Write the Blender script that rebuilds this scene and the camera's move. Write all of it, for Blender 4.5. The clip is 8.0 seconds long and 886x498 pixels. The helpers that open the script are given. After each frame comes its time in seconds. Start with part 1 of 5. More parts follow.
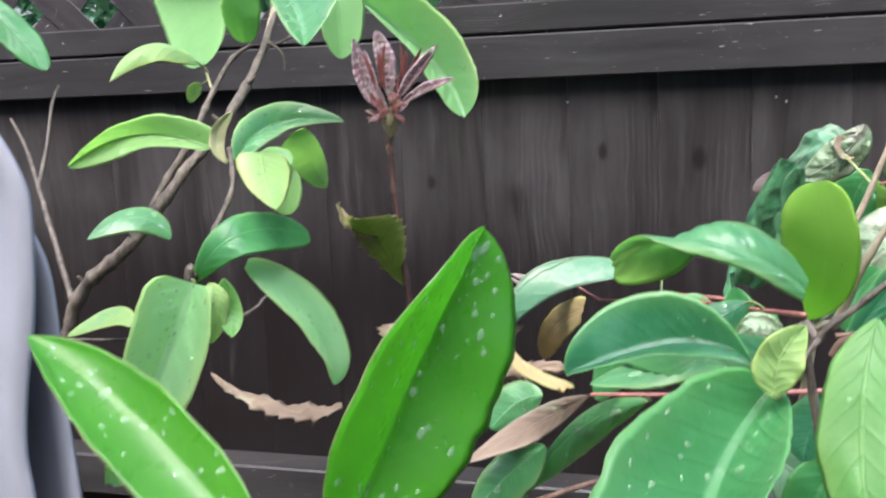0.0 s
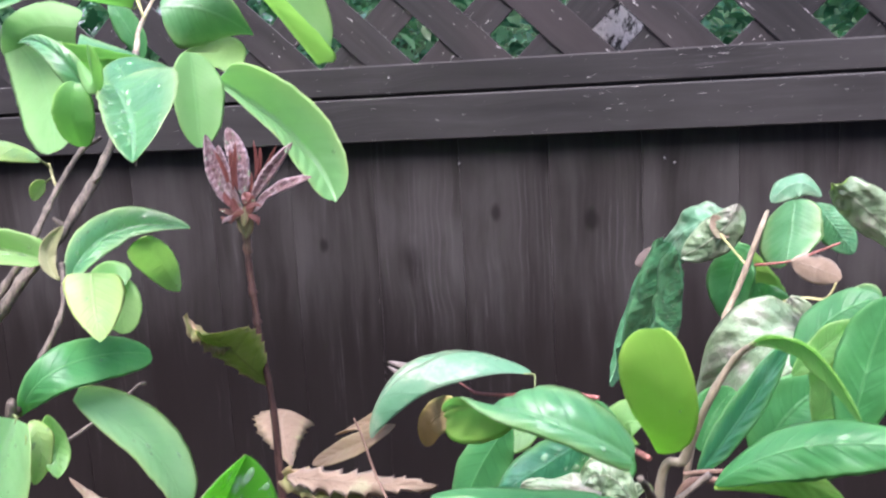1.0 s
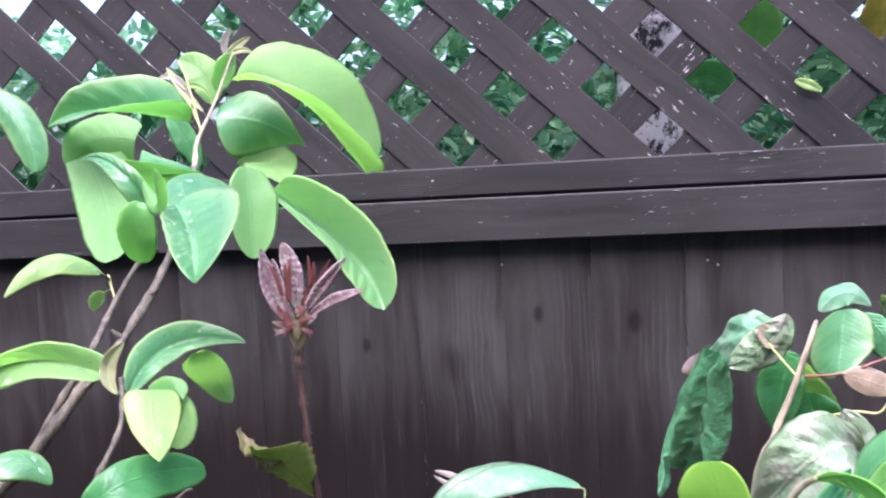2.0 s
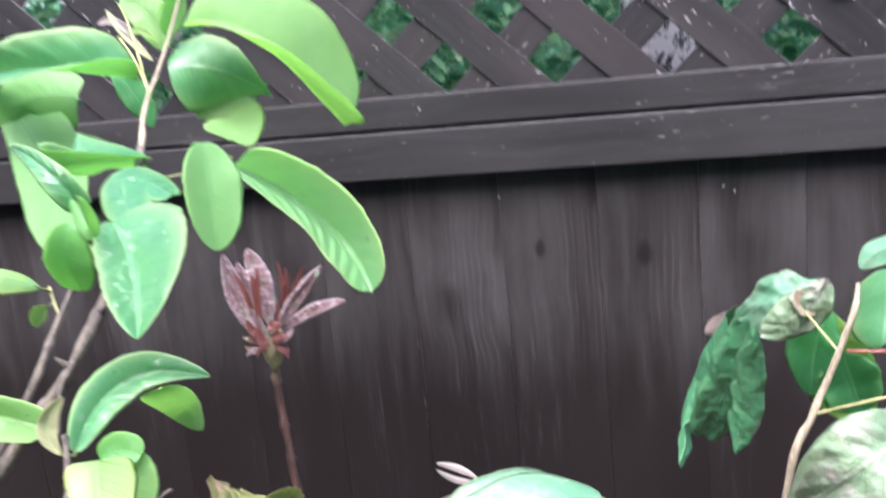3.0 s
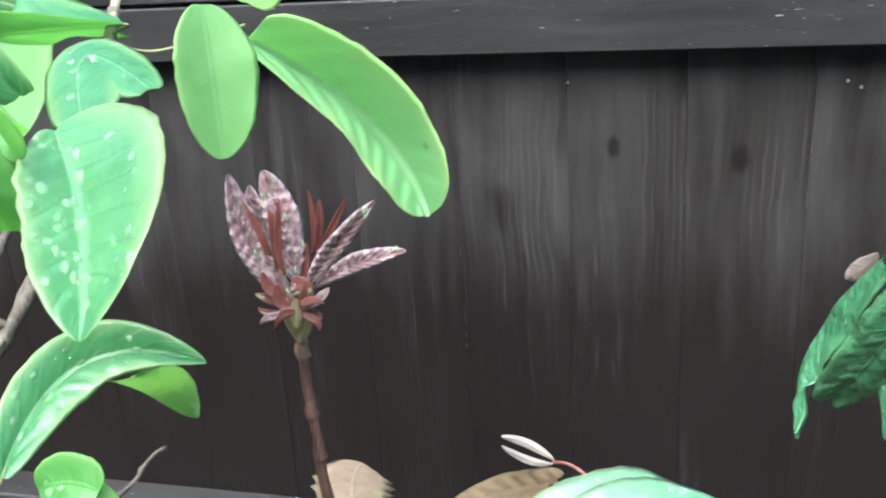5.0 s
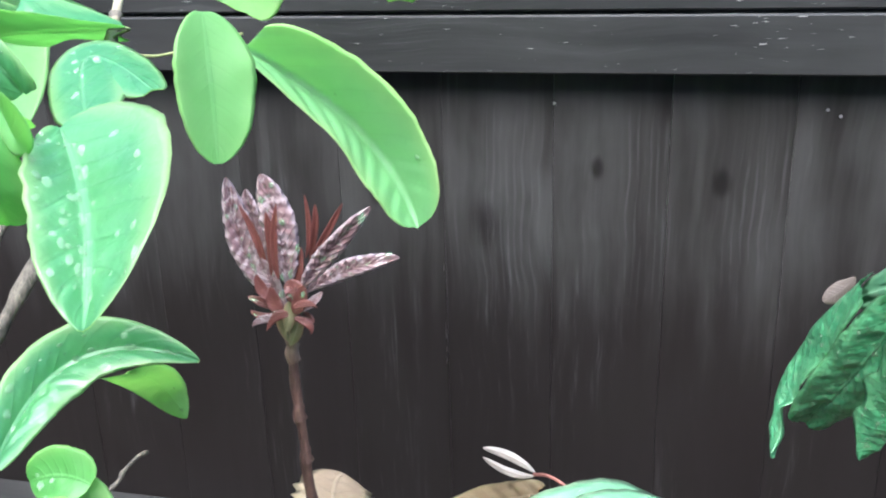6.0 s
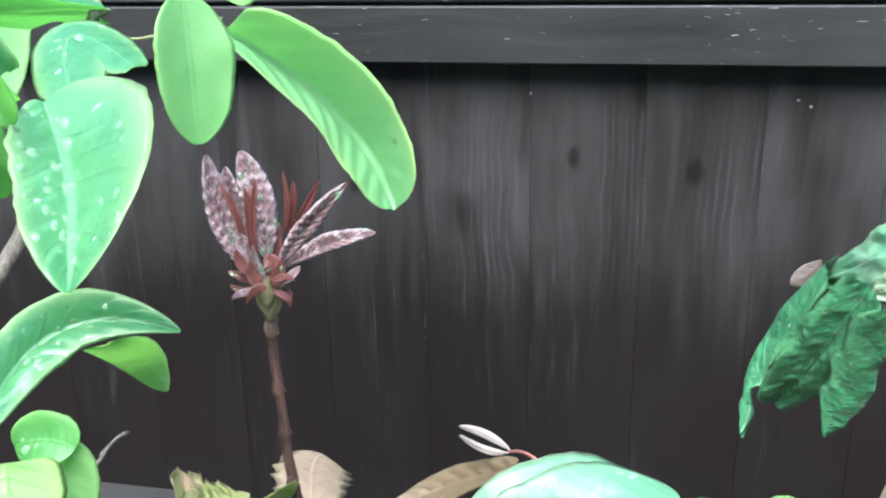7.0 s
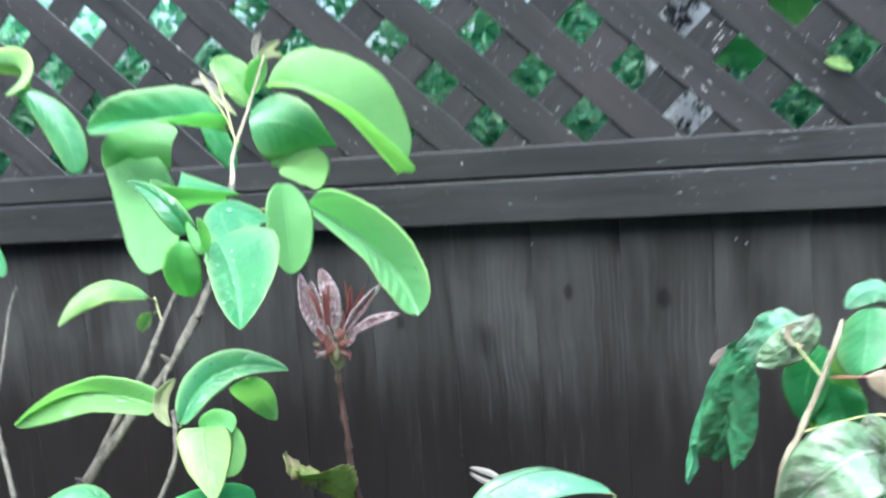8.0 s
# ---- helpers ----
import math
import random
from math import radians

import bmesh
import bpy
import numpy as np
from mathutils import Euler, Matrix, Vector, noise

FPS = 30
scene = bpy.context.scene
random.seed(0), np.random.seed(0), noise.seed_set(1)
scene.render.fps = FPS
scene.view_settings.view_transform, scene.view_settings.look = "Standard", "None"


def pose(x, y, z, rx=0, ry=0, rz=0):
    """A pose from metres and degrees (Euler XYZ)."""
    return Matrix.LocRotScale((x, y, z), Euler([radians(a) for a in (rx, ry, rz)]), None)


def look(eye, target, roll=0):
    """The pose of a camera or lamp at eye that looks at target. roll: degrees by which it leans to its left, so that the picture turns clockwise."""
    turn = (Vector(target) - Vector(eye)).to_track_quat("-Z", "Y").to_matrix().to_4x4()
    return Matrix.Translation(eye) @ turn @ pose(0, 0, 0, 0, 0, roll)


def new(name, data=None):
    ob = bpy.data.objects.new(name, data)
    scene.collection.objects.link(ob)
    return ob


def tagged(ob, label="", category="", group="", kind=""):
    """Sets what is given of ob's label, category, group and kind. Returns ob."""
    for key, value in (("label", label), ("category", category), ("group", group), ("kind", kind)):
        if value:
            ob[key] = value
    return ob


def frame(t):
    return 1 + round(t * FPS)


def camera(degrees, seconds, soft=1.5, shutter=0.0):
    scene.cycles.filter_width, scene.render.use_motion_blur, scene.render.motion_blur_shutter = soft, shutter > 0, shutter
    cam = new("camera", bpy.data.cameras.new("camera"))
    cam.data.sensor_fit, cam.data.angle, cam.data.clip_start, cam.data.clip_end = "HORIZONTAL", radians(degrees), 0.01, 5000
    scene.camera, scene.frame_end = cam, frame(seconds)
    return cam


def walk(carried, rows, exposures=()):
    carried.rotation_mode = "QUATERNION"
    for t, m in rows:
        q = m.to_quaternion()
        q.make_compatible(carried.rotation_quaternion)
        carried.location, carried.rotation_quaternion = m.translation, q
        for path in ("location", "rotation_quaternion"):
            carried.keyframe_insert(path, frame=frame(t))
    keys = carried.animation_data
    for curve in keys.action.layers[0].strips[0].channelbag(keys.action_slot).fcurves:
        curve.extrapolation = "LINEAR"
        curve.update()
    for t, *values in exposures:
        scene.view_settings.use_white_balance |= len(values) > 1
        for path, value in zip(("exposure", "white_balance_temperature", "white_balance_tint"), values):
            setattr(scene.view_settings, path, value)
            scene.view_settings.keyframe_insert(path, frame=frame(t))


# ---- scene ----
cam = camera(50.0, 8.0, soft=2.1, shutter=0.4)
PATH = [
    (0, (0.154, -0.148, 1.334), (-0.381, 1.739, 0.943), -2.8),
    (0.5, (0.16, -0.122, 1.366), (-0.291, 1.789, 0.986), -2.5),
    (1, (0.199, -0.093, 1.389), (-0.19, 1.837, 1.034), -3.2),
    (1.5, (0.203, -0.109, 1.401), (-0.174, 1.846, 1.207), -1.7),
    (1.7, (0.2, -0.106, 1.403), (-0.221, 1.842, 1.23), -2.2),
    (2.8, (0.165, -0.026, 1.475), (-0.299, 1.893, 1.158), -4.9),
    (3, (0.166, 0.023, 1.489), (-0.283, 1.921, 1.048), -5.7),
    (3.5, (0.119, 0.128, 1.477), (-0.192, 1.998, 0.838), -2.8),
    (4, (0.091, 0.191, 1.477), (-0.339, 2.014, 0.778), -3.7),
    (4.5, (0.047, 0.206, 1.47), (-0.421, 2.029, 0.792), -1.9),
    (5, (0.077, 0.22, 1.474), (-0.403, 2.03, 0.771), -3.8),
    (5.2, (0.08, 0.22, 1.475), (-0.371, 2.04, 0.777), -2.9),
    (6.3, (0.068, 0.206, 1.467), (-0.351, 2.046, 0.804), -1.0),
    (6.5, (0.066, 0.206, 1.464), (-0.329, 2.051, 0.798), -0.4),
    (7, (0.079, 0.193, 1.466), (-0.318, 2.035, 0.795), -1.3),
    (7.5, (0.118, 0.099, 1.489), (-0.385, 1.943, 0.901), -4.0),
    (8, (0.195, -0.115, 1.491), (-0.324, 1.791, 1.179), -4.5),
]
walk(cam, [(t, look(eye, target, roll)) for t, eye, target, roll in PATH], [(0.0, 2.0, 5900, 16), (0.5, 2.14, 5750, 22), (1.0, 2.19, 5820, 27), (1.5, 2.24, 5620, 31), (3.0, 2.33, 5740, 21), (3.5, 2.58, 5850, 25), (4.0, 2.72, 5950, 24), (4.5, 2.28, 5790, 14), (5.0, 2.30, 5680, 5), (6.5, 2.36, 5450, 5), (7.5, 2.37, 5400, 2), (8.0, 2.36, 5250, -2)])

# ---- light ----
world = bpy.data.worlds.new("overcast_sky")
scene.world = world
world.use_nodes = True
wn = world.node_tree
sky = wn.nodes.new("ShaderNodeTexSky")
sky.sky_type = "NISHITA"
sky.sun_disc = False
sky.sun_elevation = radians(58)
sky.sun_rotation = radians(200)
sky.air_density, sky.dust_density, sky.ozone_density = 1.0, 6.0, 1.0
wn.links.new(sky.outputs[0], wn.nodes["Background"].inputs[0])
wn.nodes["Background"].inputs[1].default_value = 0.13

sun = new("sun", bpy.data.lights.new("sun", "SUN"))
sun.data.energy, sun.data.angle, sun.data.color = 1.5, radians(40), (1.0, 0.97, 0.93)
sun.matrix_world = look((0.65, -1.85, 3.1), (0, 0, 0))

# ---- materials ----


def ramp(v, lo, hi):
    return max(0.0, min(1.0, (v - lo) / (hi - lo)))


class Nodes:
    """Small helper to write node trees in a few words."""

    def __init__(self, name):
        self.mat = bpy.data.materials.new(name)
        self.mat.use_nodes = True
        self.t = self.mat.node_tree
        self.b = self.t.nodes["Principled BSDF"]

    def put(self, slot, value):
        if isinstance(value, bpy.types.NodeSocket):
            self.t.links.new(value, slot)
        elif value is not None:
            if isinstance(value, tuple) and len(value) == 3 and len(slot.default_value) == 4:
                value = (*value, 1.0)
            slot.default_value = value

    def node(self, kind, out=0, props=None, **ins):
        n = self.t.nodes.new(kind)
        for k, v in (props or {}).items():
            setattr(n, k, v)
        for k, v in ins.items():
            self.put(n.inputs[int(k[1:])], v)
        return n.outputs[out]

    def math(self, op, a, b=None, c=None, clamp=False):
        return self.node("ShaderNodeMath", 0, {"operation": op, "use_clamp": clamp}, i0=a, i1=b, i2=c)

    def noise(self, vec, scale, detail=4.0, rough=0.55):
        return self.node("ShaderNodeTexNoise", 0, None, i0=vec, i2=scale, i3=detail, i4=rough)

    def mix(self, fac, a, b):
        n = self.t.nodes.new("ShaderNodeMix")
        n.data_type = "RGBA"
        self.put(n.inputs[0], fac)
        self.put(n.inputs[6], a)
        self.put(n.inputs[7], b)
        return n.outputs[2]

    def step(self, v, lo, hi):
        n = self.t.nodes.new("ShaderNodeMapRange")
        n.interpolation_type = "SMOOTHSTEP"
        self.put(n.inputs[0], v)
        n.inputs[1].default_value, n.inputs[2].default_value = lo, hi
        return n.outputs[0]

    def coords(self, which="Object", scale=(1, 1, 1)):
        tc = self.t.nodes.new("ShaderNodeTexCoord").outputs[which]
        return self.node("ShaderNodeMapping", 0, None, i0=tc, i3=scale)

    def _bump(self, height, strength, distance):
        n = self.t.nodes.new("ShaderNodeBump")
        n.inputs["Strength"].default_value, n.inputs["Distance"].default_value = strength, distance
        self.put(n.inputs["Height"], height)
        return n.outputs[0]


def leaf_material(name, dark, light, vein, rim, rough=0.4, through_light=0.3, veins=8.0, vein_amount=0.42, wrinkle=0.5, blotch=None, blotch_size=30.0, blotch_cut=0.58, rim_from=0.92, sheen=0.45, relief=0.6, margin=0.5, groove_shade=True, blotch_soft=0.09, coat=0.0, milky=0.10):
    """A leaf blade: soft two-tone green, a pale midrib and side veins, a thin rim, blotches, and light that passes through."""
    n = Nodes(name)
    obj = n.coords("Object")
    uv = n.coords("UV")
    sep = n.t.nodes.new("ShaderNodeSeparateXYZ")
    n.put(sep.inputs[0], uv)
    across = n.math("ABSOLUTE", n.math("MULTIPLY_ADD", sep.outputs[0], 2.0, -1.0))
    along = sep.outputs[1]
    wob = n.noise(obj, 24.0, 2.0)
    phase = n.math("ADD", n.math("MULTIPLY_ADD", along, veins, n.math("MULTIPLY", across, -0.20 * veins)), n.math("MULTIPLY_ADD", wob, 0.5, -0.25))
    saw = n.math("ABSOLUTE", n.math("MULTIPLY_ADD", n.math("FRACT", phase), 2.0, -1.0))
    side = n.math("MULTIPLY", n.step(saw, 0.87, 0.99), n.math("SUBTRACT", 1.0, n.step(across, 0.7, 0.97)))
    rib = n.math("SUBTRACT", 1.0, n.step(across, 0.02, 0.07))
    big = n.noise(obj, 22.0, 3.0)
    fine = n.noise(obj, 160.0, 3.0)
    info = n.t.nodes.new("ShaderNodeObjectInfo").outputs["Random"]
    patchy = n.noise(obj, 55.0, 4.0, 0.6)
    tone = n.math("ADD", n.math("ADD", n.math("MULTIPLY", n.step(big, 0.34, 0.66), 0.45), n.math("MULTIPLY", n.step(patchy, 0.36, 0.64), 0.25)), n.math("MULTIPLY", info, 0.3))
    col = n.mix(tone, dark, light)
    col = n.mix(n.math("MULTIPLY", fine, 0.25), col, dark)
    # side veins painted darker, as the shadow line in their grooves
    col = n.mix(n.math("MULTIPLY", side, vein_amount), col, tuple(c * 0.62 for c in dark) if groove_shade else vein)
    col = n.mix(n.math("MULTIPLY", rib, vein_amount), col, vein)
    if blotch:
        spots = n.step(n.noise(obj, blotch_size, 5.0, 0.65), blotch_cut, blotch_cut + blotch_soft)
        col = n.mix(spots, col, blotch)
    col = n.mix(n.math("MULTIPLY", n.step(n.math("ADD", across, n.math("MULTIPLY_ADD", patchy, 0.3, -0.15)), 0.5, 1.05), margin), col, rim)
    edge = n.step(n.math("ADD", across, n.math("MULTIPLY_ADD", fine, 0.08, -0.04)), rim_from, min(1.0, rim_from + 0.09))
    col = n.mix(n.math("MULTIPLY", edge, 0.75), col, rim)
    n.put(n.b.inputs["Base Color"], col)
    n.put(n.b.inputs["Roughness"], n.math("MULTIPLY_ADD", fine, 0.25, rough - 0.1))
    n.b.inputs["Specular IOR Level"].default_value = sheen
    quilt = n.math("MULTIPLY", n.math("POWER", saw, 3.0), n.math("MULTIPLY_ADD", across, 0.35, -0.5))
    height = n.math("ADD", n.math("MULTIPLY", n.math("ADD", quilt, n.math("MULTIPLY", rib, -0.5)), 0.6), n.math("MULTIPLY", n.noise(obj, 90.0, 3.0), wrinkle))
    nrm = n._bump(height, relief, 0.0022)
    n.put(n.b.inputs["Normal"], nrm)
    if coat:
        n.b.inputs["Coat Weight"].default_value = coat
        n.put(n.b.inputs["Coat Roughness"], n.math("MULTIPLY_ADD", patchy, 0.3, 0.15))
        n.put(n.b.inputs["Coat Normal"], n._bump(n.math("ADD", height, n.math("MULTIPLY", n.noise(obj, 260.0, 2.0), 0.25)), 0.8, 0.0022))
    tr = n.t.nodes.new("ShaderNodeBsdfTranslucent")
    n.put(tr.inputs[0], n.mix(0.7, col, tuple(milky + (1 - milky) * min(1.0, c / max(light)) for c in light)))
    n.put(tr.inputs["Normal"], nrm)
    mx = n.t.nodes.new("ShaderNodeMixShader")
    mx.inputs[0].default_value = through_light
    n.put(mx.inputs[1], n.b.outputs[0])
    n.put(mx.inputs[2], tr.outputs[0])
    n.put(n.t.nodes["Material Output"].inputs[0], mx.outputs[0])
    return n.mat


def bark_material(name, dark, light, rough=0.8, scale=60.0):
    n = Nodes(name)
    obj = n.coords("Object", (1, 1, 0.35))
    a = n.noise(obj, scale, 5.0, 0.65)
    b = n.noise(obj, scale * 6, 3.0)
    n.put(n.b.inputs["Base Color"], n.mix(n.step(n.math("ADD", n.math("MULTIPLY", a, 0.7), n.math("MULTIPLY", b, 0.3)), 0.35, 0.65), dark, light))
    n.b.inputs["Roughness"].default_value = rough
    n.put(n.b.inputs["Normal"], n._bump(n.math("ADD", a, b), 0.7, 0.0015))
    return n.mat


def wood_material(name, grain_axis, dark, light, worn=(0.17, 0.16, 0.165), worn_cut=0.62, flecks=None, weathered=(0.047, 0.0404, 0.0399), line_count=880.0, line_amount=0.20, knots=(), ridges=(), dark_below=None, fleck_from=(0.22, 0.42), fleck_cut=0.70):
    """Dark-stained sawn wood: grain along one axis, knots, paler worn fibres and a soft wet sheen."""
    n = Nodes(name)
    along = 0.055
    scale = [1.0, 1.0, 1.0]
    scale["xyz".index(grain_axis)] = along
    info = n.t.nodes.new("ShaderNodeObjectInfo").outputs["Random"]
    geo = n.t.nodes.new("ShaderNodeTexCoord").outputs["Object"]
    shift = n.t.nodes.new("ShaderNodeVectorMath")
    shift.operation = "MULTIPLY_ADD"
    n.put(shift.inputs[0], info)
    shift.inputs[1].default_value = (7.3, 3.1, 5.7)
    n.put(shift.inputs[2], geo)
    warp = n.node("ShaderNodeTexNoise", 1, None, i0=shift.outputs[0], i2=5.0, i3=2.0)
    bent = n.t.nodes.new("ShaderNodeVectorMath")
    bent.operation = "MULTIPLY_ADD"
    n.put(bent.inputs[0], warp)
    bent.inputs[1].default_value = (0.035, 0.0, 0.035)
    n.put(bent.inputs[2], shift.outputs[0])
    m = n.node("ShaderNodeMapping", 0, None, i0=bent.outputs[0], i3=tuple(scale))
    grain = n.noise(m, 75.0, 5.0, 0.6)
    fibre = n.noise(m, 260.0, 3.0, 0.6)
    wide = n.noise(n.node("ShaderNodeMapping", 0, None, i0=bent.outputs[0], i3=tuple(0.35 if s < 1 else 1.0 for s in scale)), 9.0, 3.0)
    col = n.mix(n.step(grain, 0.3, 0.7), dark, light)
    col = n.mix(n.math("MULTIPLY", n.math("SUBTRACT", 1.0, n.step(wide, 0.28, 0.5)), 0.6), col, dark)
    km = n.node("ShaderNodeMapping", 0, None, i0=bent.outputs[0], i3=tuple(0.5 if q < 1 else 1.0 for q in scale))
    knot = n.node("ShaderNodeTexVoronoi", 0, None, i0=km, i2=5.0)
    col = n.mix(n.math("MULTIPLY", n.math("SUBTRACT", 1.0, n.step(knot, 0.03, 0.11)), 0.75), col, (0.008, 0.006, 0.006))
    col = n.mix(n.math("MULTIPLY", n.step(n.noise(n.node("ShaderNodeMapping", 0, None, i0=bent.outputs[0], i3=tuple(0.4 if q < 1 else 1.0 for q in scale)), 8.0, 4.0, 0.6), 0.40, 0.70), 0.60), col, weathered)
    if dark_below:
        # dark and reddish low down, greyish above, with a streaky border
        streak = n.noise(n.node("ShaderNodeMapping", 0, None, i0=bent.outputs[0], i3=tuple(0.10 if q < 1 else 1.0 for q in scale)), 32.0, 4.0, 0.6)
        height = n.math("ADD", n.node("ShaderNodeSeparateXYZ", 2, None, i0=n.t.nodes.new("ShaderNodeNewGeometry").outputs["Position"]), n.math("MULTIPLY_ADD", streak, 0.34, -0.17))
        col = n.mix(n.math("MULTIPLY", n.math("SUBTRACT", 1.0, n.step(height, dark_below - 0.07, dark_below + 0.13)), 0.90), col, (0.0103, 0.0082, 0.0078))
    bsep = n.t.nodes.new("ShaderNodeSeparateXYZ")
    n.put(bsep.inputs[0], bent.outputs[0])
    cross = bsep.outputs[0 if grain_axis == "z" else 2]
    stretch = tuple(0.22 if q < 1 else 1.0 for q in scale)
    drift = n.noise(n.node("ShaderNodeMapping", 0, None, i0=shift.outputs[0], i3=stretch), 11.0, 2.0)
    ring = n.math("SINE", n.math("ADD", n.math("MULTIPLY", cross, line_count), n.math("MULTIPLY", drift, 15.0)))
    patch = n.step(n.noise(n.node("ShaderNodeMapping", 0, None, i0=shift.outputs[0], i3=tuple(0.3 if q < 1 else 1.0 for q in scale)), 10.0, 2.0), 0.60, 0.76)
    broken = n.step(fibre, 0.36, 0.62)
    at = n.t.nodes.new("ShaderNodeSeparateXYZ")
    n.put(at.inputs[0], n.t.nodes.new("ShaderNodeNewGeometry").outputs["Position"])
    for x0, x1, z0, z1, tilt in ridges:
        # a strip of raised grain that leans by tilt, frayed at both ends
        xx = n.math("ADD", n.math("MULTIPLY_ADD", n.math("SUBTRACT", at.outputs[2], (z0 + z1) / 2), -tilt, at.outputs[0]), n.math("MULTIPLY_ADD", wide, 0.03, -0.015))
        zz = n.math("ADD", at.outputs[2], n.math("MULTIPLY_ADD", grain, 0.16, -0.08))
        strip = n.math("MULTIPLY", n.math("MULTIPLY", n.step(xx, x0 - 0.006, x0 + 0.008), n.math("SUBTRACT", 1.0, n.step(xx, x1 - 0.008, x1 + 0.006))), n.math("MULTIPLY", n.step(zz, z0 - 0.05, z0 + 0.05), n.math("SUBTRACT", 1.0, n.step(zz, z1 - 0.03, z1 + 0.02))))
        patch = n.math("MAXIMUM", patch, strip)
    lines = n.math("MULTIPLY", n.math("MULTIPLY", n.step(ring, 0.1, 0.95), patch), broken)
    if dark_below:
        lines = n.math("MULTIPLY", lines, n.step(height, dark_below - 0.07, dark_below + 0.10))
    col = n.mix(n.math("MULTIPLY", lines, line_amount), col, (0.085, 0.080, 0.082))
    wear = n.math("MULTIPLY", n.step(n.math("ADD", n.math("MULTIPLY", fibre, 0.55), n.math("MULTIPLY", grain, 0.45)), worn_cut - 0.1, worn_cut + 0.06), n.step(wide, 0.46, 0.66))
    col = n.mix(n.math("MULTIPLY", wear, 0.18), col, worn)
    for kx, kz, kr in knots:
        spot = n.t.nodes.new("ShaderNodeSeparateXYZ")
        n.put(spot.inputs[0], n.t.nodes.new("ShaderNodeNewGeometry").outputs["Position"])
        dx = n.math("DIVIDE", n.math("SUBTRACT", spot.outputs[0], kx), kr)
        dz = n.math("DIVIDE", n.math("SUBTRACT", spot.outputs[2], kz), kr * 1.7)
        d = n.math("SQRT", n.math("ADD", n.math("MULTIPLY", dx, dx), n.math("MULTIPLY", dz, dz)))
        d = n.math("ADD", d, n.math("MULTIPLY_ADD", grain, 0.9, -0.45))
        col = n.mix(n.math("MULTIPLY", n.math("SUBTRACT", 1.0, n.step(d, 0.35, 1.25)), 0.8), col, (0.007, 0.0055, 0.0055))
    if flecks:
        fm = n.noise(n.node("ShaderNodeMapping", 0, None, i0=shift.outputs[0], i3=flecks), 70.0, 3.0, 0.6)
        where = n.t.nodes.new("ShaderNodeSeparateXYZ")
        n.put(where.inputs[0], n.t.nodes.new("ShaderNodeNewGeometry").outputs["Position"])
        peeling = n.step(where.outputs[0], *fleck_from)
        cluster = n.step(n.noise(shift.outputs[0], 11.0, 3.0), 0.50, 0.68)
        fm = n.math("MULTIPLY_ADD", n.math("MULTIPLY", peeling, cluster), 0.085, fm)
        col = n.mix(n.step(fm, fleck_cut, fleck_cut + 0.03), col, (0.36, 0.345, 0.335))
    n.put(n.b.inputs["Base Color"], col)
    n.put(n.b.inputs["Roughness"], n.math("MULTIPLY_ADD", grain, 0.25, 0.24))
    n.b.inputs["Specular IOR Level"].default_value = 0.22
    n.put(n.b.inputs["Normal"], n._bump(n.math("ADD", n.math("MULTIPLY", lines, 1.6), n.math("ADD", grain, n.math("MULTIPLY", fibre, 0.4))), 0.3, 0.0010))
    return n.mat


PALE_UNDER = leaf_material("leaf_underside", (0.275, 0.445, 0.105), (0.385, 0.555, 0.155), (0.36, 0.58, 0.2), (0.36, 0.56, 0.17), 0.6, 0.75, vein_amount=0.15, wrinkle=0.1, sheen=0.2, relief=0.05, groove_shade=False)
LEAF = {
    "fresh": (leaf_material("fresh_leaf", (0.105, 0.27, 0.080), (0.19, 0.38, 0.13), (0.30, 0.52, 0.20), (0.31, 0.48, 0.16), 0.42, 0.52, sheen=0.4, coat=0.15), PALE_UNDER),
    "mature": (leaf_material("mature_leaf", (0.035, 0.155, 0.055), (0.06, 0.225, 0.075), (0.12, 0.31, 0.13), (0.13, 0.31, 0.11), 0.46, 0.36, sheen=0.25, coat=0.35, vein_amount=0.55), PALE_UNDER),
    "wet": (leaf_material("wet_leaf", (0.045, 0.175, 0.070), (0.115, 0.285, 0.120), (0.24, 0.44, 0.25), (0.34, 0.46, 0.19), 0.33, 0.36, sheen=0.45, vein_amount=0.32, coat=0.35), PALE_UNDER),
    "teal": (leaf_material("bluish_wet_leaf", (0.013, 0.078, 0.045), (0.040, 0.155, 0.088), (0.1, 0.26, 0.14), (0.16, 0.34, 0.1), 0.32, 0.4, sheen=0.5, wrinkle=0.9, coat=0.35, blotch=(0.065, 0.19, 0.125), blotch_size=38, blotch_cut=0.52, blotch_soft=0.2), PALE_UNDER),
    "pale": (leaf_material("yellowing_leaf", (0.19, 0.34, 0.095), (0.29, 0.42, 0.16), (0.35, 0.5, 0.22), (0.40, 0.48, 0.14), 0.42, 0.3, vein_amount=0.22, blotch=(0.14, 0.31, 0.13), blotch_size=28, blotch_cut=0.5, blotch_soft=0.2), PALE_UNDER),
}
LEAF["lime"] = (leaf_material("lime_leaf", (0.20, 0.37, 0.13), (0.285, 0.465, 0.195), (0.34, 0.54, 0.22), (0.36, 0.54, 0.20), 0.45, 0.55, sheen=0.4, vein_amount=0.15, relief=0.3), PALE_UNDER)
LEAF["bud"] = (leaf_material("bud_sheath", (0.3, 0.33, 0.15), (0.42, 0.42, 0.25), (0.5, 0.5, 0.35), (0.45, 0.4, 0.25), 0.6, 0.2), LEAF["pale"][0])
LEAF["yellow"] = (leaf_material("yellow_leaf", (0.42, 0.27, 0.03), (0.58, 0.42, 0.07), (0.6, 0.5, 0.15), (0.5, 0.3, 0.05), 0.5, 0.35), PALE_UNDER)
